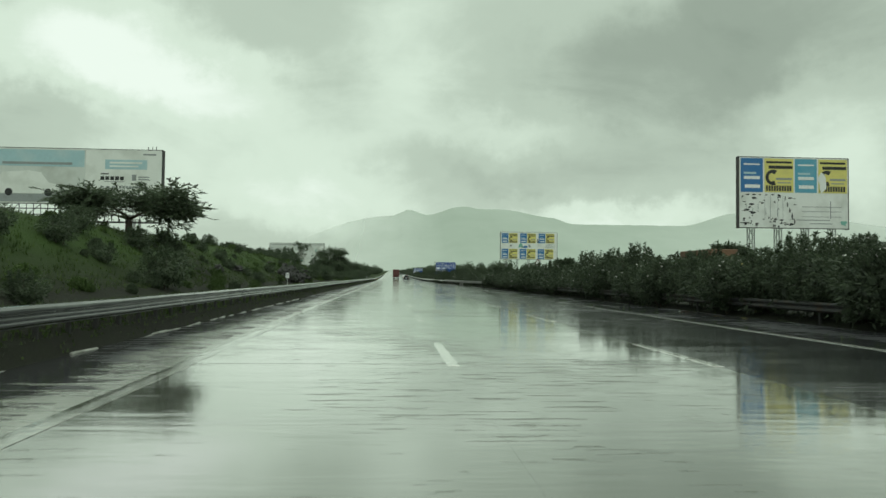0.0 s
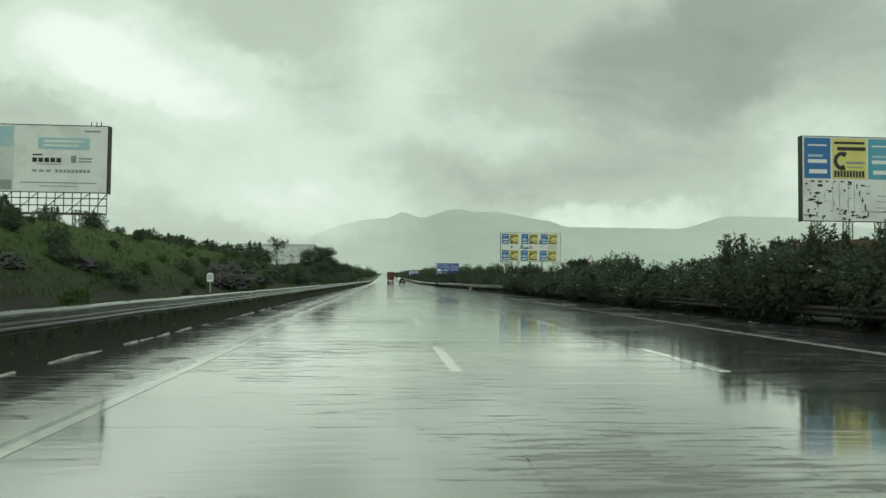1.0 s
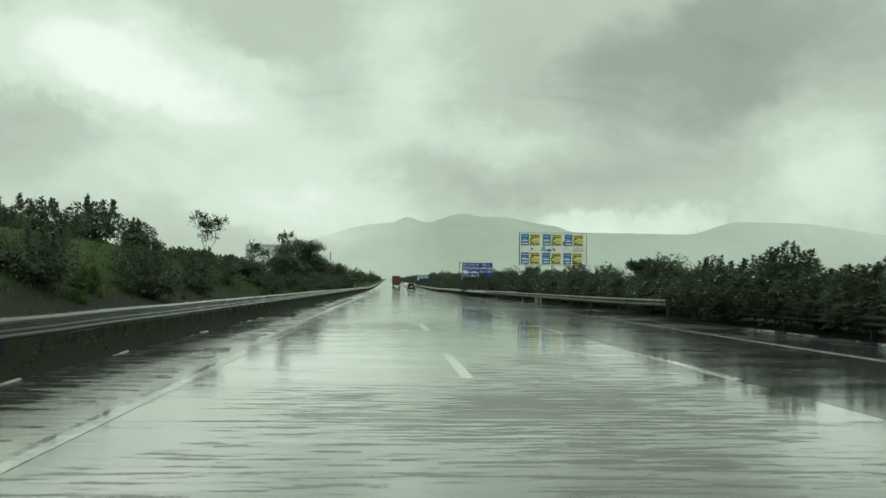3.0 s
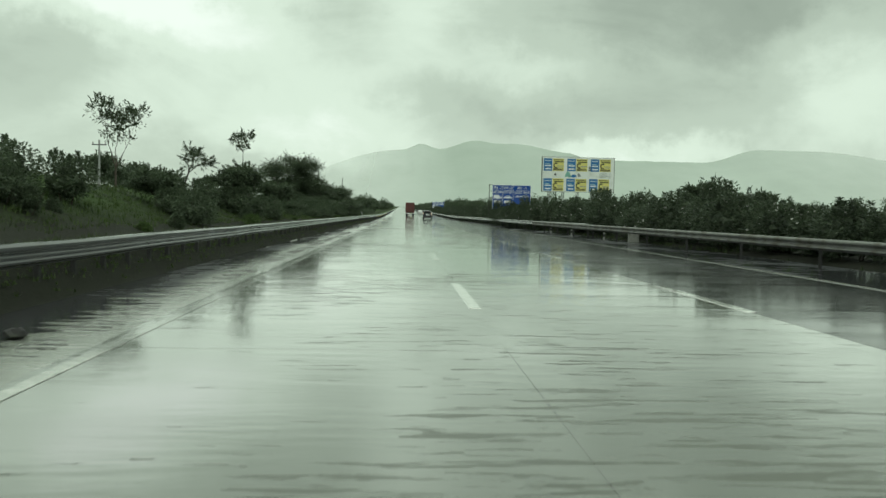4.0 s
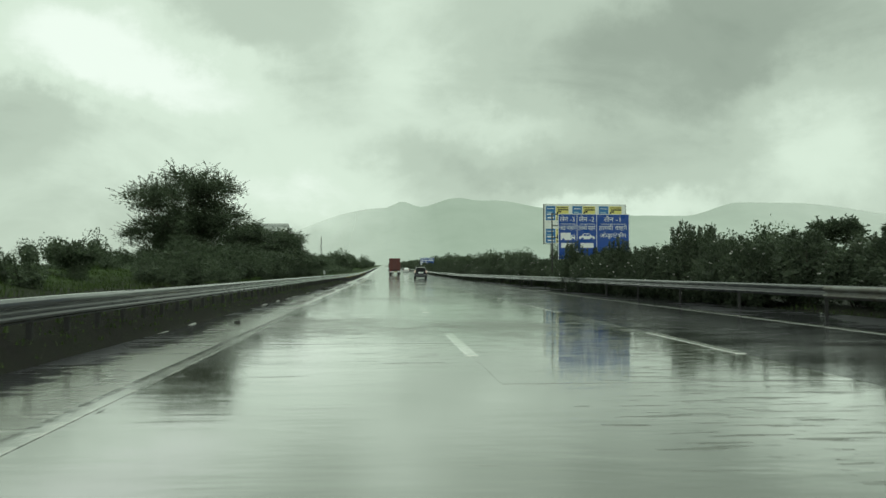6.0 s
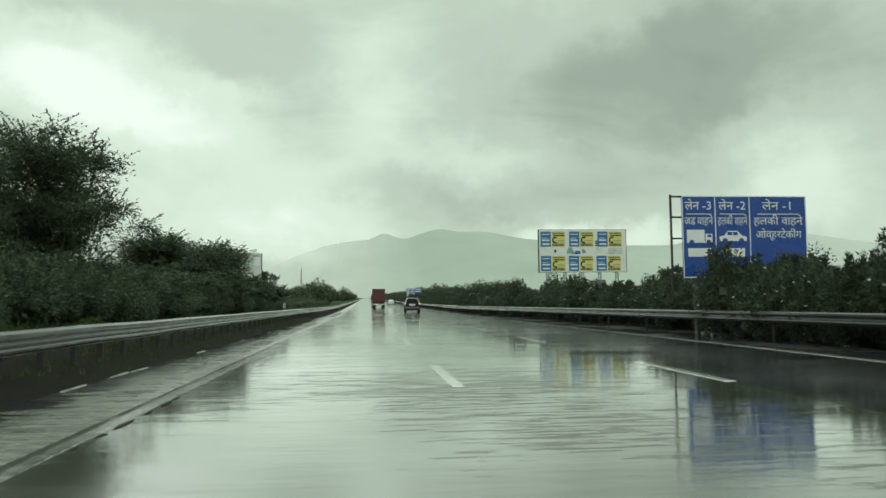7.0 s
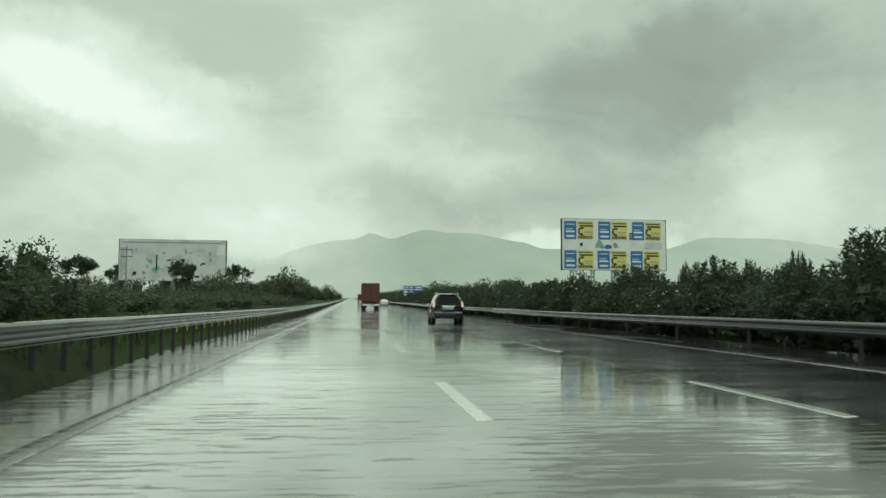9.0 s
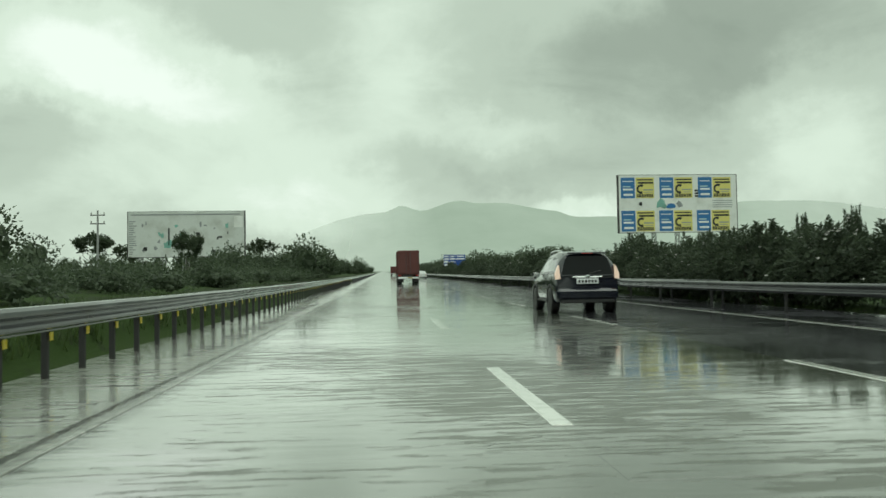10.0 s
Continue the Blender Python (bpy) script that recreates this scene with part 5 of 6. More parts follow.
for k in range(30):
    jagged(hb, "torn_strip", 60.0 + 8.6 * rs.random(), 10.5 + 1.5 * rs.random() ** 1.5, rs.uniform(0.2, 0.7), rs.uniform(0.15, 0.55), F - 0.09, BLACK, 400 + k, n=7)
for k in range(7):
    jagged(hb, "torn_strip", 60.6 + 1.1 * k + 0.4 * rs.random(), 12.6 + 1.4 * rs.random(), 0.12, rs.uniform(1.2, 2.6), F - 0.09, GREYINK, 440 + k, n=7)
for k in range(6):
    jagged(hb, "torn_strip", 61.0 + 1.1 * k, 15.9, rs.uniform(0.6, 1.1), 0.3, F - 0.09, BLACK, 460 + k, n=7)
for k in range(5):
    jagged(hb, "torn_strip", 67.6 + 0.42 * k, 15.2 - 0.95 * k, 0.3, 1.2, F - 0.09, BLACK, 250 + k, n=7)
for xx in (64.0, 65.0, 66.3, 67.2):
    bar(hb, "seam", xx, xx + 0.05, 11.5, 15.8, F - 0.075, GREYINK)
for zz in (13.1, 13.9, 12.2):
    bar(hb, "print_bar", 70.6, 77.6, zz, zz + 0.09, F - 0.075, GREYINK)
for zz, a, b2 in ((11.6, 69.6, 75.6), (11.0, 72.0, 76.0)):
    bar(hb, "print_bar", a, b2, zz, zz + 0.14, F - 0.075, GREYINK)
bar(hb, "seam", 75.6, 75.75, 11.9, 15.0, F - 0.075, GREYINK)
jagged(hb, "torn_strip", 78.0, 11.2, 1.6, 1.0, F - 0.09, TEAL, 260)

# the six-poster hoarding far ahead
hb = hoarding("hoarding", 60.4, 91.4, 422.8, 11.6, 26.3, 3.5, "huge white hoarding with six blue and yellow posters", VINYL, None, 5, 1.2)
F = 422.8
for row, zz in enumerate((20.4, 11.9)):
    for col in range(3):
        advert(hb, 60.9 + (10.15 - 0.25 * row) * col, zz, 8.7, 5.3, F, BLUE)
jagged(hb, "torn_patch", 71.4, 19.0, 4.2, 3.2, F - 0.14, TEAL, 31, "torn green scrap")
jagged(hb, "torn_patch", 76.2, 18.8, 2.2, 1.8, F - 0.14, GREYINK, 32, "torn grey scrap")
jagged(hb, "torn_patch", 66.0, 18.9, 1.0, 1.4, F - 0.14, BLACK, 33)
jagged(hb, "torn_patch", 74.0, 18.2, 3.0, 1.6, F - 0.14, BLUE, 34)
for k in range(4):
    bar(hb, "print_bar", 85.0, 90.2, 17.9 + 0.55 * k, 18.05 + 0.55 * k, F - 0.09, GREYINK)
for k in range(3):
    bar(hb, "print_bar", 80.3, 81.2, 20.6 + 0.7 * k, 21.1 + 0.7 * k, F - 0.09, BLACK)

# the bare hoarding over the fields
hb = hoarding("hoarding", -65.5, -36.0, 435.0, 7.5, 19.2, 0.5, "bare weathered white hoarding with torn scraps", OFFWHITE, None, 5, 1.0)
F = 435.0
bar(hb, "torn_strip", -64.8, -37.0, 18.3, 18.6, F - 0.09, GREYINK)
rs = random.Random(91)
for k in range(16):
    bar(hb, "torn_strip", -65.2, -65.2 + rs.uniform(0.7, 1.9), 8.2 + 0.56 * k, 8.45 + 0.56 * k, F - 0.09, GREYINK)
for k in range(24):
    xx, zz = rs.uniform(-63, -38), rs.uniform(8, 17.5)
    jagged(hb, "torn_strip", xx, zz, rs.uniform(0.3, 1.6), rs.uniform(0.3, 2.2), F - 0.09, rs.choice((GREYINK, GREYINK, BLACK, TEAL)), 300 + k, n=7)
bar(hb, "torn_strip", -55.4, -55.0, 10.5, 15.0, F - 0.09, BLACK)
jagged(hb, "torn_patch", -55.4, 10.8, 3.0, 2.4, F - 0.1, TEAL, 330, "torn green scrap")
bar(hb, "seam", -38.6, -36.3, 15.0, 18.0, F - 0.085, VINYL)

# ---------------------------------------------------------------- lane signs over the median


def sign_columns(ob, xa, xb, z0, z1, y, words):
    w_ = xb - xa
    cols = (xa, xa + 0.265 * w_, xa + 0.54 * w_, xb)
    part("panel", Geo().box((xa + xb) / 2, y, (z0 + z1) / 2, w_, 0.05, z1 - z0, 0.01), SIGNBLUE, ob, "deep blue panel")
    g = Geo()
    for xx in (xa + 0.02, cols[1], cols[2], xb - 0.02):
        g.box(xx, y - 0.03, (z0 + z1) / 2, 0.035, 0.014, z1 - z0 - 0.04, 0.002)
    for zz in (z0 + 0.02, z1 - 0.02):
        g.box((xa + xb) / 2, y - 0.031, zz, w_ - 0.04, 0.012, 0.035, 0.002)
    part("border", g, SIGNWHITE, ob, "white border lines")
    for k in range(3):
        cx, cw = (cols[k] + cols[k + 1]) / 2, cols[k + 1] - cols[k]
        if words:
            lettering(words[k][0], 0.42, cx, z1 - 0.36, y - 0.032, ob, SIGNWHITE, cw * (0.78 if k < 2 else 0.5))
            bar(ob, "underline", cx - cw * 0.36, cx + cw * 0.36, z1 - 0.66, z1 - 0.63, y - 0.032, SIGNWHITE, t=0.01)
            lettering(words[k][1], 0.40, cx, z1 - 0.90, y - 0.032, ob, SIGNWHITE, cw * 0.86)
            if k == 2:
                lettering(words[k][2], 0.38, cx, z1 - 1.38, y - 0.032, ob, SIGNWHITE, cw * 0.8)
        else:
            bar(ob, "print_bar", cx - cw * 0.36, cx + cw * 0.36, z1 - 0.5, z1 - 0.25, y - 0.032, SIGNWHITE, t=0.01)
            bar(ob, "print_bar", cx - cw * 0.4, cx + cw * 0.4, z1 - 1.0, z1 - 0.75, y - 0.032, SIGNWHITE, t=0.01)
    yy = y - 0.033
    # lorry and car pictograms
    cx = (cols[0] + cols[1]) / 2
    bar(ob, "lorry_picture", cx - 0.45, cx + 0.2, z1 - 1.62, z1 - 1.2, yy, SIGNWHITE, t=0.01)
    bar(ob, "lorry_picture", cx + 0.23, cx + 0.48, z1 - 1.62, z1 - 1.34, yy, SIGNWHITE, t=0.01)
    cx = (cols[1] + cols[2]) / 2
    g = Geo()
    car_line = [(-0.5, 0.0), (-0.5, 0.16), (-0.32, 0.2), (-0.2, 0.36), (0.16, 0.36), (0.32, 0.2), (0.5, 0.15), (0.5, 0.0)]
    g.poly([(cx + x, yy, z1 - 1.6 + z) for x, z in car_line])
    g.poly([(cx + x, yy + 0.008, z1 - 1.6 + z) for x, z in reversed(car_line)])
    car_sign = part("car_picture", g, SIGNWHITE, ob)
    for xa, xb in ((-0.21, -0.03), (0.0, 0.17)):
        bar(car_sign, "window", cx + xa, cx + xb, z1 - 1.39, z1 - 1.28, yy - 0.006, SIGNBLUE, t=0.006)
    for xx, up in ((cx - 0.3, -1.59), (cx + 0.3, -1.59)):
        part("wheel", Geo().lathe([(0.04, -0.004), (0.095, -0.004), (0.095, 0.004), (0.04, 0.004)], "y", 14, (xx, yy - 0.008, z1 + up)), SIGNBLUE, car_sign, fix=True)
    cx = (cols[0] + cols[1]) / 2
    lorry_sign = bar(ob, "lorry_picture", cx - 0.45, cx + 0.48, z1 - 1.66, z1 - 1.62, yy, SIGNWHITE, t=0.01)
    bar(lorry_sign, "window", cx + 0.3, cx + 0.44, z1 - 1.46, z1 - 1.37, yy - 0.006, SIGNBLUE, t=0.006)
    for xx in (cx - 0.28, cx + 0.34):
        part("wheel", Geo().lathe([(0.03, -0.004), (0.085, -0.004), (0.085, 0.004), (0.03, 0.004)], "y", 14, (xx, yy - 0.008, z1 - 1.64)), SIGNBLUE, lorry_sign, fix=True)
    for k in (0, 1):
        cx = (cols[k] + cols[k + 1]) / 2
        bar(ob, "print_bar", cx - 0.42, cx + 0.42, z1 - 2.15, z1 - 1.85, yy, SIGNWHITE, t=0.01)


def lane_sign(xa, xb, y, z0, z1, label, words):
    base = land((xa + xb) / 2, y)
    ob = thing("lane_sign", (0, 0, 0), label, "road sign", "lane signs")
    sign_columns(ob, xa, xb, z0, z1, y, words)
    for xx in (xa + 0.5, (xa + xb) / 2, xb - 0.5):
        part("post", Geo().box(xx, y + 0.14, (base + z1) / 2 - 0.2, 0.14, 0.14, z1 - base + 0.3, 0.02), OLD_STEEL, ob)
    g = Geo()
    for zz in (z1 - 0.02, z1 - 0.75, z1 - 1.5, z0 + 0.1):
        g.box(xa - 0.17, y + 0.05, zz, 0.4, 0.07, 0.06, 0.01)
    g.box(xa - 0.37, y + 0.05, (z0 + z1) / 2 - 0.4, 0.07, 0.07, z1 - z0 + 0.9, 0.01)
    part("side_frame", g, FRAME, ob, "dark angle-iron frame standing out at one side")
    return ob


MARATHI = (("लेन -3", "जड वाहने"), ("लेन -2", "हलकी वाहने"), ("लेन -1", "हलकी वाहने", "ओव्हरटेकींग"))
lane_sign(11.0, 15.6, 182.4, 1.9, 4.79, "large blue lane sign with white lettering over the hedge", MARATHI)
z_far = rise(381) + 1.2
lane_sign(11.9, 16.2, 381.0, z_far + 1.2, 5.5, "blue lane sign over the hedge farther along", None)

# warning triangle
ob = thing("warning_sign", Matrix.Translation((15.2, 78.5, land(15.2, 78.5) + 1.1)) @ Matrix.Scale(0.72, 4), "triangular red-bordered warning sign in the hedge", "road sign")
part("post", Geo().tube([(0, 0, -1.6), (0, 0, 2.3)], 0.04, 8), POLE, ob)


def triangle(s_, y, t):
    g = Geo()
    pts = [(-s_ / 2, 2.05 + (0.9 - s_) * 0.3), (s_ / 2, 2.05 + (0.9 - s_) * 0.3), (0, 2.05 + (0.9 - s_) * 0.3 + s_ * 0.866)]
    g.poly([(x, y, z) for x, z in pts])
    g.poly([(x, y + t, z) for x, z in reversed(pts)])
    for k in range(3):
        (xa, za), (xb, zb) = pts[k], pts[(k + 1) % 3]
        g.poly([(xa, y, za), (xa, y + t, za), (xb, y + t, zb), (xb, y, zb)])
    return g


part("plate", triangle(0.9, -0.06, 0.02), SIGNRED, ob, "red triangular plate", fix=True)
part("inner_plate", triangle(0.66, -0.068, 0.006), SIGNWHITE, ob, "white inner triangle", fix=True)


def marker(x, y, h_, label, w_=0.42):
    """A small white marker board on a short post."""
    ob = thing("marker_board", Matrix.Translation((x, y, land(x, y))) @ Matrix.Scale(0.74, 4), label, "marker board", "marker boards")
    part("post", Geo().box(0, 0, h_ * 0.4, 0.07, 0.07, h_ * 0.9, 0.01), POLE, ob)
    g = Geo()
    pts = [(-w_ / 2, h_ - 0.36), (w_ / 2, h_ - 0.36), (w_ / 2, h_ + 0.04), (w_ * 0.3, h_ + 0.12), (-w_ * 0.3, h_ + 0.12), (-w_ / 2, h_ + 0.04)]
    g.poly([(px, -0.05, pz) for px, pz in pts])
    g.poly([(px, -0.02, pz) for px, pz in reversed(pts)])
    for k in range(6):
        (xa, za), (xb, zb) = pts[k], pts[(k + 1) % 6]
        g.poly([(xa, -0.05, za), (xa, -0.02, za), (xb, -0.02, zb), (xb, -0.05, zb)])
    part("plate", g, SIGNWHITE, ob, "white painted plate", fix=True)
    for k in range(2):
        part("print_bar", Geo().box(0, -0.056, h_ - 0.05 - 0.13 * k, w_ * 0.6, 0.01, 0.06, 0.002), GREYINK, ob)
    return ob


marker(-6.7, 54.1, 1.0, "small white distance marker behind the guard rail", 0.34)
marker(-6.1, 216.0, 0.85, "small white distance marker behind the guard rail", 0.26)
for x, y in ((11.35, 132.0), (11.3, 140.0), (11.3, 147.0)):
    ob = thing("delineator_post", (x, y, land(x, y)), "black and white delineator post by the median", "post", "delineator posts")
    part("post", Geo().box(0, 0, 0.26, 0.09, 0.09, 0.7, 0.015), KERB, ob)
    part("band", Geo().box(0, 0, 0.46, 0.098, 0.098, 0.16, 0.01), BLACK, ob, "black band")
ob = thing("marker_stone", (12.1, 129.0, land(12.1, 129.0)), "grey concrete marker stone by the median rail", "marker stone")
part("stone", Geo().box(0, 0, 0.36, 0.55, 0.25, 0.85, 0.05), KERB, ob)

# power poles and mast


def power_pole(x, y, h_, label, arms=2):
    ob = thing("power_pole", (x, y, land(x, y)), label, "power pole")
    part("pole", Geo().tube([(0, 0, -0.4), (0, 0, h_)], [0.16, 0.09], 8), POLE, ob)
    for k in range(arms):
        part("crossarm", Geo().box(0, 0, h_ - 0.5 - 0.9 * k, 1.5, 0.1, 0.1, 0.01), FRAME, ob)
        for xx in (-0.65, 0.0, 0.65):
            part("insulator", Geo().lathe([(0.03, 0), (0.07, 0.06), (0.05, 0.12), (0.07, 0.18), (0.03, 0.25)], "z", 8, (xx, 0, h_ - 0.45 - 0.9 * k)), KERB, ob)
    return ob


power_pole(-29.7, 311.4, 7.4, "grey power pole with crossarms beyond the rail")
power_pole(-43.0, 400.0, 10.0, "distant power pole with crossarms")
power_pole(-31.6, 173.9, 7.0, "thin pole with a small crossarm behind the bank", 1)
ob = thing("lattice_mast", (-80, 1166, land(-80, 1166)), "tall thin lattice mast far across the fields", "mast")
g = Geo()
for q in range(4):
    a = q * math.pi / 2
    g.tube([(2.0 * math.cos(a), 2.0 * math.sin(a), 0), (0.3 * math.cos(a), 0.3 * math.sin(a), 38)], 0.16, 4)
for k in range(12):
    r1, r2 = 2.0 - 1.7 * k / 12, 2.0 - 1.7 * (k + 1) / 12
    for q in range(4):
        a, b2 = q * math.pi / 2, (q + 1) * math.pi / 2
        g.tube([(r1 * math.cos(a), r1 * math.sin(a), 38 * k / 12), (r2 * math.cos(b2), r2 * math.sin(b2), 38 * (k + 1) / 12)], 0.09, 4)
part("lattice", g, FRAME, ob)

# ---------------------------------------------------------------- vehicles


def wheel(parent, x, y, r, w_, rim_mat):
    t = part("wheel", Geo().lathe([(r * 0.6, -w_ / 2), (r * 0.93, -w_ / 2), (r, -w_ * 0.36), (r, w_ * 0.36), (r * 0.93, w_ / 2), (r * 0.6, w_ / 2)], "x", 24), RUBBER, parent, "black tyre", True, True, (x, y, r))
    s_ = 1 if x > 0 else -1
    part("rim", Geo().lathe([(r * 0.58, s_ * w_ * 0.30), (r * 0.6, s_ * w_ * 0.48), (r * 0.5, s_ * w_ * 0.50), (r * 0.2, s_ * w_ * 0.42), (r * 0.1, s_ * w_ * 0.46)], "x", 20), rim_mat, t, "metal rim", fix=True)


def loft(stations):
    """Skins cross-sections given as (y, [(half width, z), ...]) from sill to roof."""
    g = Geo()
    m = 2 * len(stations[0][1])
    for y, sec in stations:
        g.v += [(x, y, z) for x, z in sec] + [(-x, y, z) for x, z in reversed(sec)]
    for i in range(len(stations) - 1):
        for k in range(m):
            a, b2 = i * m + k, i * m + (k + 1) % m
            g.f.append((a, b2, b2 + m, a + m))
    g.f.append(tuple(range(m)))
    last = (len(stations) - 1) * m
    g.f.append(tuple(range(last + m - 1, last - 1, -1)))
    return g


def rounded(ob, w_=0.03):
    bv = ob.modifiers.new("soft_edges", "BEVEL")
    bv.width, bv.segments, bv.limit_method, bv.angle_limit = w_, 2, "ANGLE", radians(25)
    return ob


def prism(parent, name, ring, y0, y1, mat, label="", lean=0.0):
    """A plate with an outline of (x, z) between two depths; lean moves it forward with height."""
    g = Geo()
    z0 = min(z for _, z in ring)
    g.poly([(x, y0 + lean * (z - z0), z) for x, z in ring])
    g.poly([(x, y1 + lean * (z - z0), z) for x, z in reversed(ring)])
    for k in range(len(ring)):
        (xa, za), (xb, zb) = ring[k], ring[(k + 1) % len(ring)]
        g.poly([(xa, y0 + lean * (za - z0), za), (xa, y1 + lean * (za - z0), za), (xb, y1 + lean * (zb - z0), zb), (xb, y0 + lean * (zb - z0), zb)])
    return part(name, g, mat, parent, label, fix=True)


def suv(x, y, label, turn=0.0):
    """A five-door sport utility car whose tail is at y, seen from behind."""
    ob = thing("suv", pose(x, y, rise(y), 0, 0, turn) @ Matrix.Diagonal((1.0, 0.92, 0.96, 1)), label, "car")
    W = 0.92

    def sec(y_, top, belt, roofw, low=0.29, k=1.0):
        return (y_, [(W * k * 0.90, low), (W * k * 0.97, low + 0.10), (W * k, low + 0.28), (W * k * 0.99, belt - 0.2), (W * k * 0.955, belt), ((W * k * 0.955 + roofw) / 2 + 0.03, (belt + top) / 2), (roofw, top - 0.13), (roofw - 0.07, top - 0.05), (roofw - 0.22, top - 0.012), (roofw * 0.35, top)])
    st = [sec(0.02, 1.18, 1.05, 0.80, 0.38, 0.93), sec(0.05, 1.30, 1.08, 0.76, 0.36, 0.955), sec(0.15, 1.62, 1.12, 0.66, 0.34, 0.975), sec(0.24, 1.75, 1.14, 0.655, 0.32, 0.985), sec(0.5, 1.82, 1.14, 0.665), sec(1.6, 1.86, 1.12, 0.68), sec(2.3, 1.83, 1.10, 0.675), sec(2.7, 1.74, 1.09, 0.66), sec(3.4, 1.30, 1.07, 0.68), sec(3.6, 1.15, 1.04, 0.74), sec(4.4, 1.05, 0.94, 0.72), sec(4.66, 0.92, 0.82, 0.66, 0.42, 0.94), sec(4.74, 0.76, 0.68, 0.60, 0.46, 0.88)]
    rounded(part("body", loft(st), CARPAINT, ob, "glossy dark blue-black bodywork", True, True), 0.015)
    window = prism(ob, "rear_window", [(-0.73, 1.14), (0.73, 1.14), (0.60, 1.60), (0.50, 1.68), (-0.50, 1.68), (-0.60, 1.60)], 0.0, 0.05, GLASS, "dark tinted rear glass", 0.21)
    part("wiper", Geo().tube([(0.05, -0.015, 1.16), (0.38, 0.005, 1.25)], 0.012, 5), PLASTIC, window)
    for s_ in (-1, 1):
        for y0, y1, ta, tb in ((0.48, 1.28, 1.63, 1.68), (1.36, 2.14, 1.69, 1.68), (2.22, 2.86, 1.67, 1.50)):
            g = Geo()
            q = [(s_ * (W * 0.955 + 0.006), y0, 1.16), (s_ * (W * 0.955 + 0.006), y1 + 0.12, 1.14), (s_ * 0.712, y1, tb), (s_ * 0.702, y0 + 0.08, ta)]
            g.poly(q)
            g.poly([(px - s_ * 0.03, py, pz) for px, py, pz in reversed(q)])
            part("side_window", g, GLASS, ob, "tinted side glass", fix=True)
        prism(ob, "tail_lamp", [(s_ * 0.765, 1.02), (s_ * 0.895, 1.00), (s_ * 0.905, 1.14), (s_ * 0.85, 1.32), (s_ * 0.79, 1.42), (s_ * 0.775, 1.22)], -0.035, 0.12, TAIL, "tall clear tail lamp glowing pale orange", 0.19)
        mir = part("mirror", Geo().box(s_ * 1.03, 2.75, 1.15, 0.22, 0.12, 0.17, 0.05), CARPAINT, ob)
        part("mirror_glass", Geo().box(s_ * 1.03, 2.685, 1.15, 0.18, 0.01, 0.13, 0.004), CHROME, mir)
        part("side_step", Geo().box(s_ * 0.90, 2.1, 0.36, 0.14, 1.7, 0.07, 0.02), PLASTIC, ob)
        part("roof_rail", Geo().tube([(s_ * 0.60, 0.45, 1.77), (s_ * 0.605, 0.6, 1.85), (s_ * 0.615, 1.6, 1.88), (s_ * 0.61, 2.3, 1.85), (s_ * 0.60, 2.45, 1.79)], 0.022, 6), CHROME, ob, "silver roof rail")
        for yy in (1.25, 2.1):
            part("door_handle", Geo().box(s_ * 0.92, yy, 1.0, 0.03, 0.2, 0.04, 0.01), CHROME, ob)
        for yy in (0.95, 3.75):
            wheel(ob, s_ * 0.80, yy, 0.37, 0.25, CHROME)
            part("wheel_arch", Geo().lathe([(0.46, 0.0), (0.47, s_ * 0.05), (0.40, s_ * 0.05), (0.40, 0.0)], "x", 20, (s_ * 0.885, yy, 0.40)), PLASTIC, ob, fix=True)
    part("spoiler", Geo().box(0, 0.12, 1.765, 1.12, 0.24, 0.05, 0.022), CARPAINT, ob)
    part("brake_lamp", Geo().box(0, 0.0, 1.755, 0.3, 0.02, 0.025, 0.005), REDLENS, ob)
    part("bumper", Geo().box(0, 0.04, 0.56, 1.74, 0.2, 0.34, 0.08), CARPAINT, ob, "glossy dark rear bumper")
    part("bumper_sill", Geo().box(0, 0.05, 0.36, 1.5, 0.16, 0.11, 0.03), PLASTIC, ob, "black plastic lower sill")
    strip_ = part("chrome_strip", Geo().box(0, 0.0, 1.06, 0.86, 0.06, 0.055, 0.02), CHROME, ob, "bright chrome tailgate strip")
    part("emblem", Geo().lathe([(0.03, -0.05), (0.06, -0.045), (0.06, -0.03)], "y", 14, (0, 0, 1.075)), CHROME, strip_)
    plate = part("number_plate", Geo().box(0, -0.015, 0.94, 0.62, 0.03, 0.15, 0.01), SIGNWHITE, ob, "white number plate")
    for k in range(6):
        part("plate_bar", Geo().box(-0.23 + 0.092 * k, -0.033, 0.94, 0.06, 0.008, 0.08, 0.002), BLACK, plate)
    part("exhaust", Geo().tube([(0.55, -0.02, 0.36), (0.55, 0.5, 0.36)], 0.035, 8), CHROME, ob)
    return ob


suv(5.55, 248.9, "dark blue-black sport utility car with lit tail lamps", -2.0)


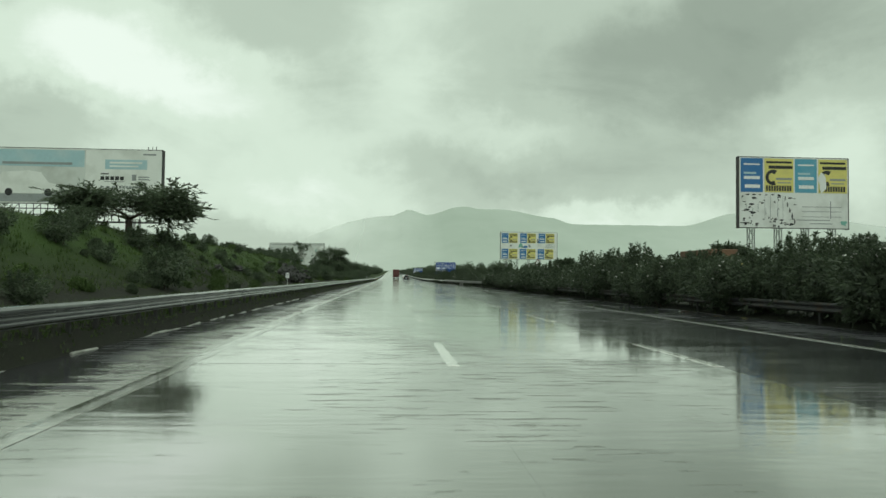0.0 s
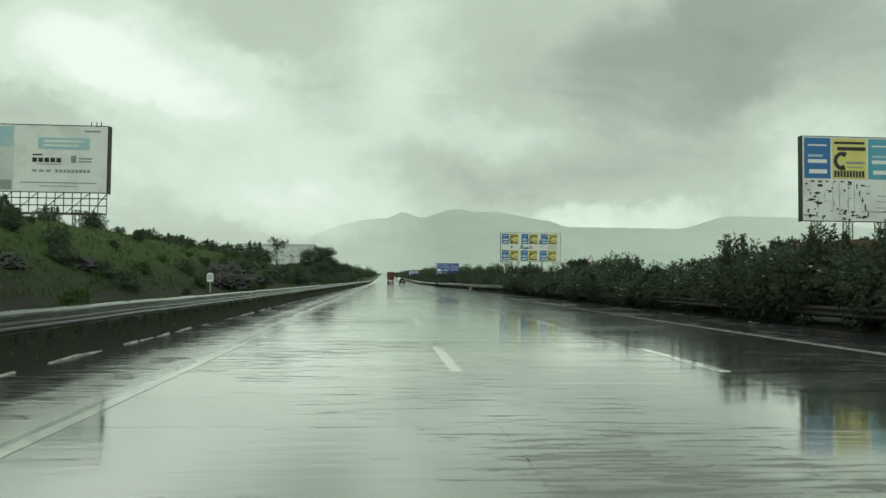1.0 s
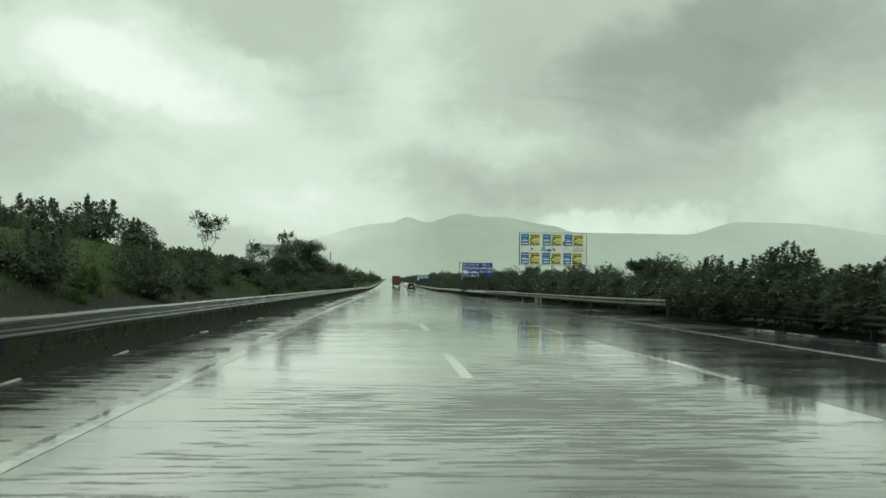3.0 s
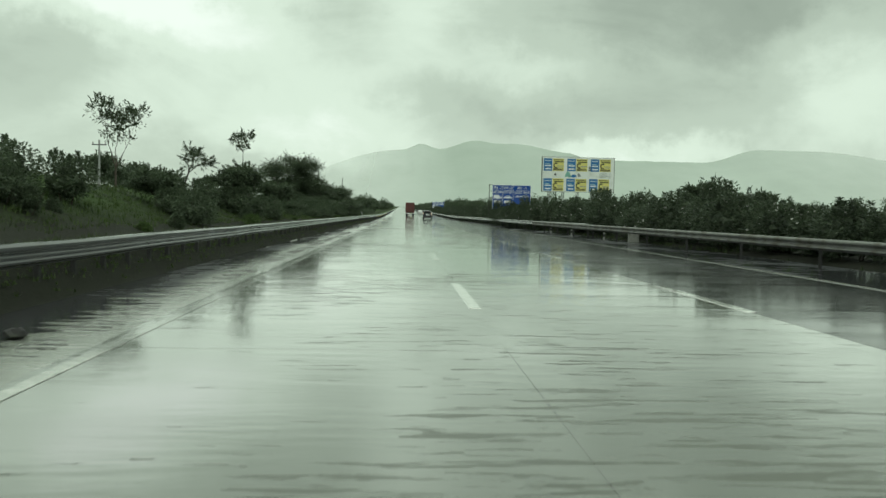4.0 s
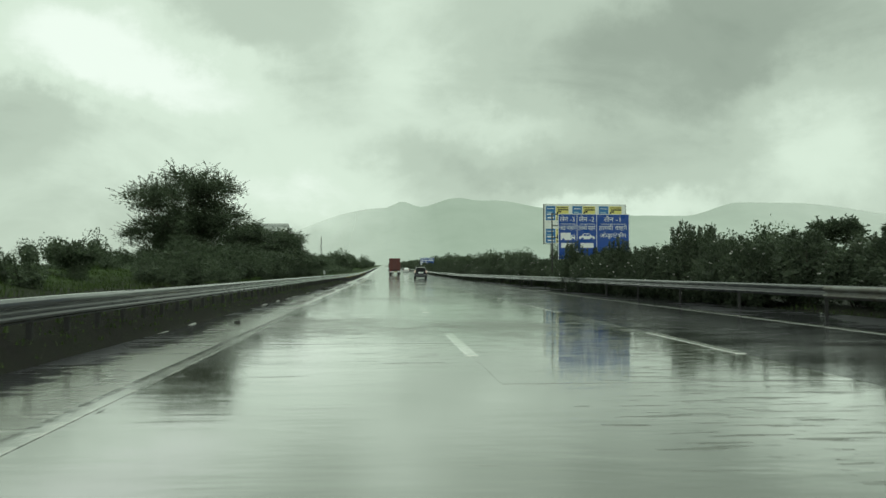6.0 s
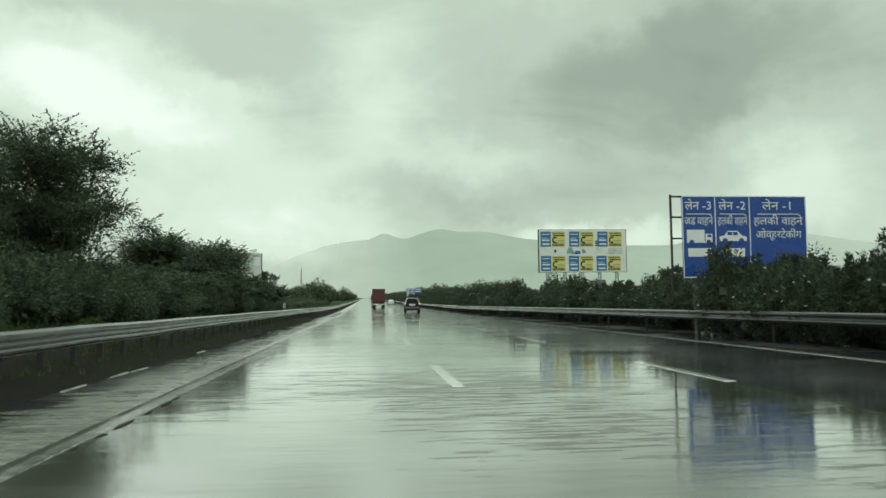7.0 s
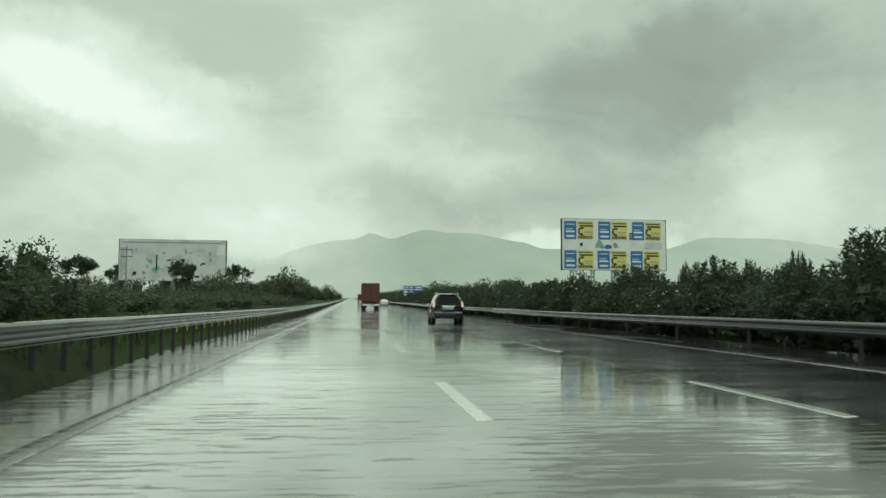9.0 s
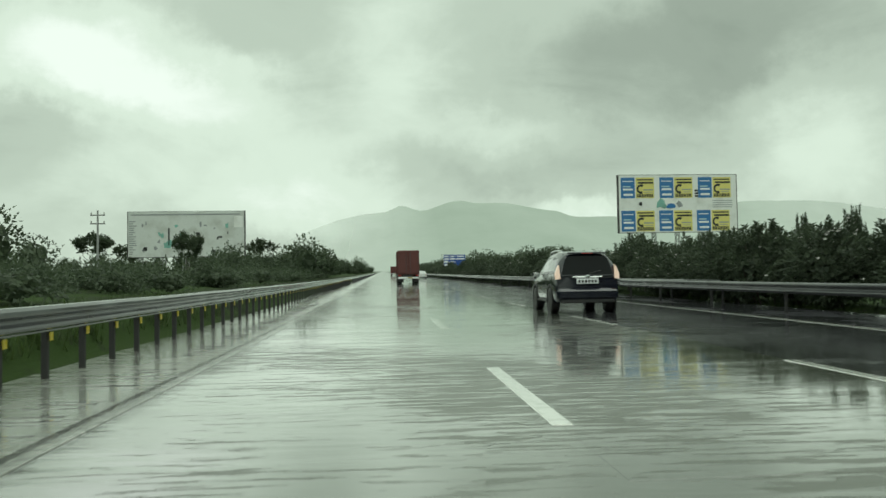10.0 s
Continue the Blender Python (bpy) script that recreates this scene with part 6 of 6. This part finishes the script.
def box_truck(x, y, label, body_mat, h_=3.85, cab=True, cab_mat=None, turn=0.0):
    """A box-bodied lorry whose tail is at y."""
    ob = thing("truck", pose(x, y, rise(y), 0, 0, turn), label, "truck")
    part("cargo_box", Geo().box(0, 3.6, (h_ + 1.05) / 2, 2.5, 7.2, h_ - 1.05, 0.05), body_mat, ob, "ribbed cargo box")
    rib = Geo().box(0, 0, (h_ + 1.05) / 2, 0.05, 0.09, h_ - 1.2, 0.01).mesh("side_rib", body_mat)
    for k in range(13):
        for s_ in (-1, 1):
            part("side_rib", rib, None, ob, at=(s_ * 1.27, 0.3 + 0.55 * k, 0))
    for s_ in (-1, 1):
        d = part("rear_door", Geo().box(s_ * 0.61, -0.03, (h_ + 1.1) / 2, 1.17, 0.07, h_ - 1.3, 0.02), body_mat, ob)
        part("lock_bar", Geo().tube([(s_ * 0.25, -0.09, 1.2), (s_ * 0.25, -0.09, h_ - 0.2)], 0.02, 6), GALV, d)
        for zz in (1.5, 2.4, 3.3):
            part("hinge", Geo().box(s_ * 1.1, -0.08, zz, 0.16, 0.04, 0.07, 0.008), GALV, d)
        part("tail_lamp", Geo().box(s_ * 1.0, -0.02, 0.92, 0.3, 0.08, 0.14, 0.02), REDLENS, ob, "red tail lamp")
        part("mud_flap", Geo().box(s_ * 0.85, 0.5, 0.42, 0.6, 0.03, 0.5, 0.01), RUBBER, ob)
        for yy in (1.2, 2.4, 7.9):
            wheel(ob, s_ * 0.98, yy, 0.5, 0.5, OLD_STEEL)
    part("rear_bumper", Geo().box(0, 0.0, 0.66, 2.4, 0.12, 0.2, 0.03), SIGNWHITE, ob, "white-painted rear bumper")
    part("chassis", Geo().box(0, 4.2, 0.85, 0.9, 8.2, 0.3, 0.03), FRAME, ob)
    plate = part("number_plate", Geo().box(0.2, -0.07, 0.68, 0.5, 0.02, 0.13, 0.005), AMBER, ob, "yellow number plate")
    part("plate_bar", Geo().box(0.2, -0.083, 0.68, 0.4, 0.006, 0.06, 0.002), BLACK, plate)
    c = part("cab", loft([(7.35, [(1.15, 0.7), (1.18, 1.6), (1.12, 2.7), (0.9, 2.85)]), (8.7, [(1.15, 0.7), (1.18, 1.6), (1.08, 2.7), (0.9, 2.82)]), (9.15, [(1.12, 0.7), (1.15, 1.5), (1.0, 2.45), (0.85, 2.6)])]), cab_mat or body_mat, ob, fix=True)
    rounded(c, 0.04)
    part("windscreen", Geo().box(0, 9.12, 2.05, 1.9, 0.08, 0.8, 0.03, None), GLASS, c)
    for s_ in (-1, 1):
        part("headlamp", Geo().box(s_ * 0.85, 9.16, 1.0, 0.3, 0.06, 0.22, 0.03), SIGNWHITE, c)
    return ob


box_truck(2.85, 318.3, "dull red box truck with white rear bumper in the rain", RUST_RED)
box_truck(4.2, 517.0, "red and white truck farther down the road", RUST_RED, 3.3)
box_truck(29.5, 74.0, "brown-covered lorry with yellow cab on the opposite carriageway", BROWN, 3.95, cab_mat=CABYELLOW, turn=180)


def hatchback(x, y, label):
    ob = thing("hatchback", (x, y, rise(y)), label, "car")

    def sec(y_, top, belt, roofw, low=0.25, k=1.0):
        return (y_, [(0.80 * k, low), (0.84 * k, low + 0.2), (0.84 * k, belt), (roofw, top - 0.06), (roofw * 0.6, top)])
    st = [sec(0.0, 0.95, 0.85, 0.66, 0.35, 0.95), sec(0.25, 1.36, 0.9, 0.60), sec(0.8, 1.47, 0.92, 0.62), sec(1.9, 1.48, 0.92, 0.63), sec(2.8, 1.0, 0.9, 0.66), sec(3.6, 0.82, 0.76, 0.62, 0.3, 0.94)]
    rounded(part("body", loft(st), WHITECAR, ob, "white bodywork", True, True), 0.03)
    part("rear_window", Geo().box(0, 0.1, 1.14, 1.05, 0.05, 0.34, 0.02, Matrix.Rotation(radians(-12), 4, "X")), GLASS, ob, "dark rear glass")
    for s_ in (-1, 1):
        part("tail_lamp", Geo().box(s_ * 0.66, 0.03, 0.84, 0.16, 0.1, 0.24, 0.03), REDLENS, ob, "red tail lamp")
        for yy in (0.6, 2.9):
            wheel(ob, s_ * 0.74, yy, 0.29, 0.18, OLD_STEEL)
    part("bumper", Geo().box(0, 0.02, 0.46, 1.5, 0.16, 0.26, 0.06), WHITECAR, ob)
    return ob


hatchback(7.2, 372.0, "small white hatchback in the fast lane")

# ---------------------------------------------------------------- concrete slabs of the carriageway
slab_meshes = []
for k in range(3):
    x0, x1 = LANE_EDGES[k] + 0.0006, LANE_EDGES[k + 1] - 0.0006
    slab_meshes.append((Geo().box(0, 0, -0.05, x1 - x0, SLAB - 0.006, 0.1, 0.002).mesh("slab", DARKLANE if k == 2 else CONCRETE), (x0 + x1) / 2))
rs = random.Random(2)
n = int((412 + 11.5) / SLAB)
for i in range(n):
    y = -11.5 + SLAB * (i + 0.5)
    slope = math.degrees(math.atan2(rise(y + 2.25) - rise(y - 2.25), SLAB))
    for me, cx in slab_meshes:
        part("slab", me, None, road, at=pose(cx, y, rise(y) + rs.uniform(-0.002, 0.002), slope, 0, 0))
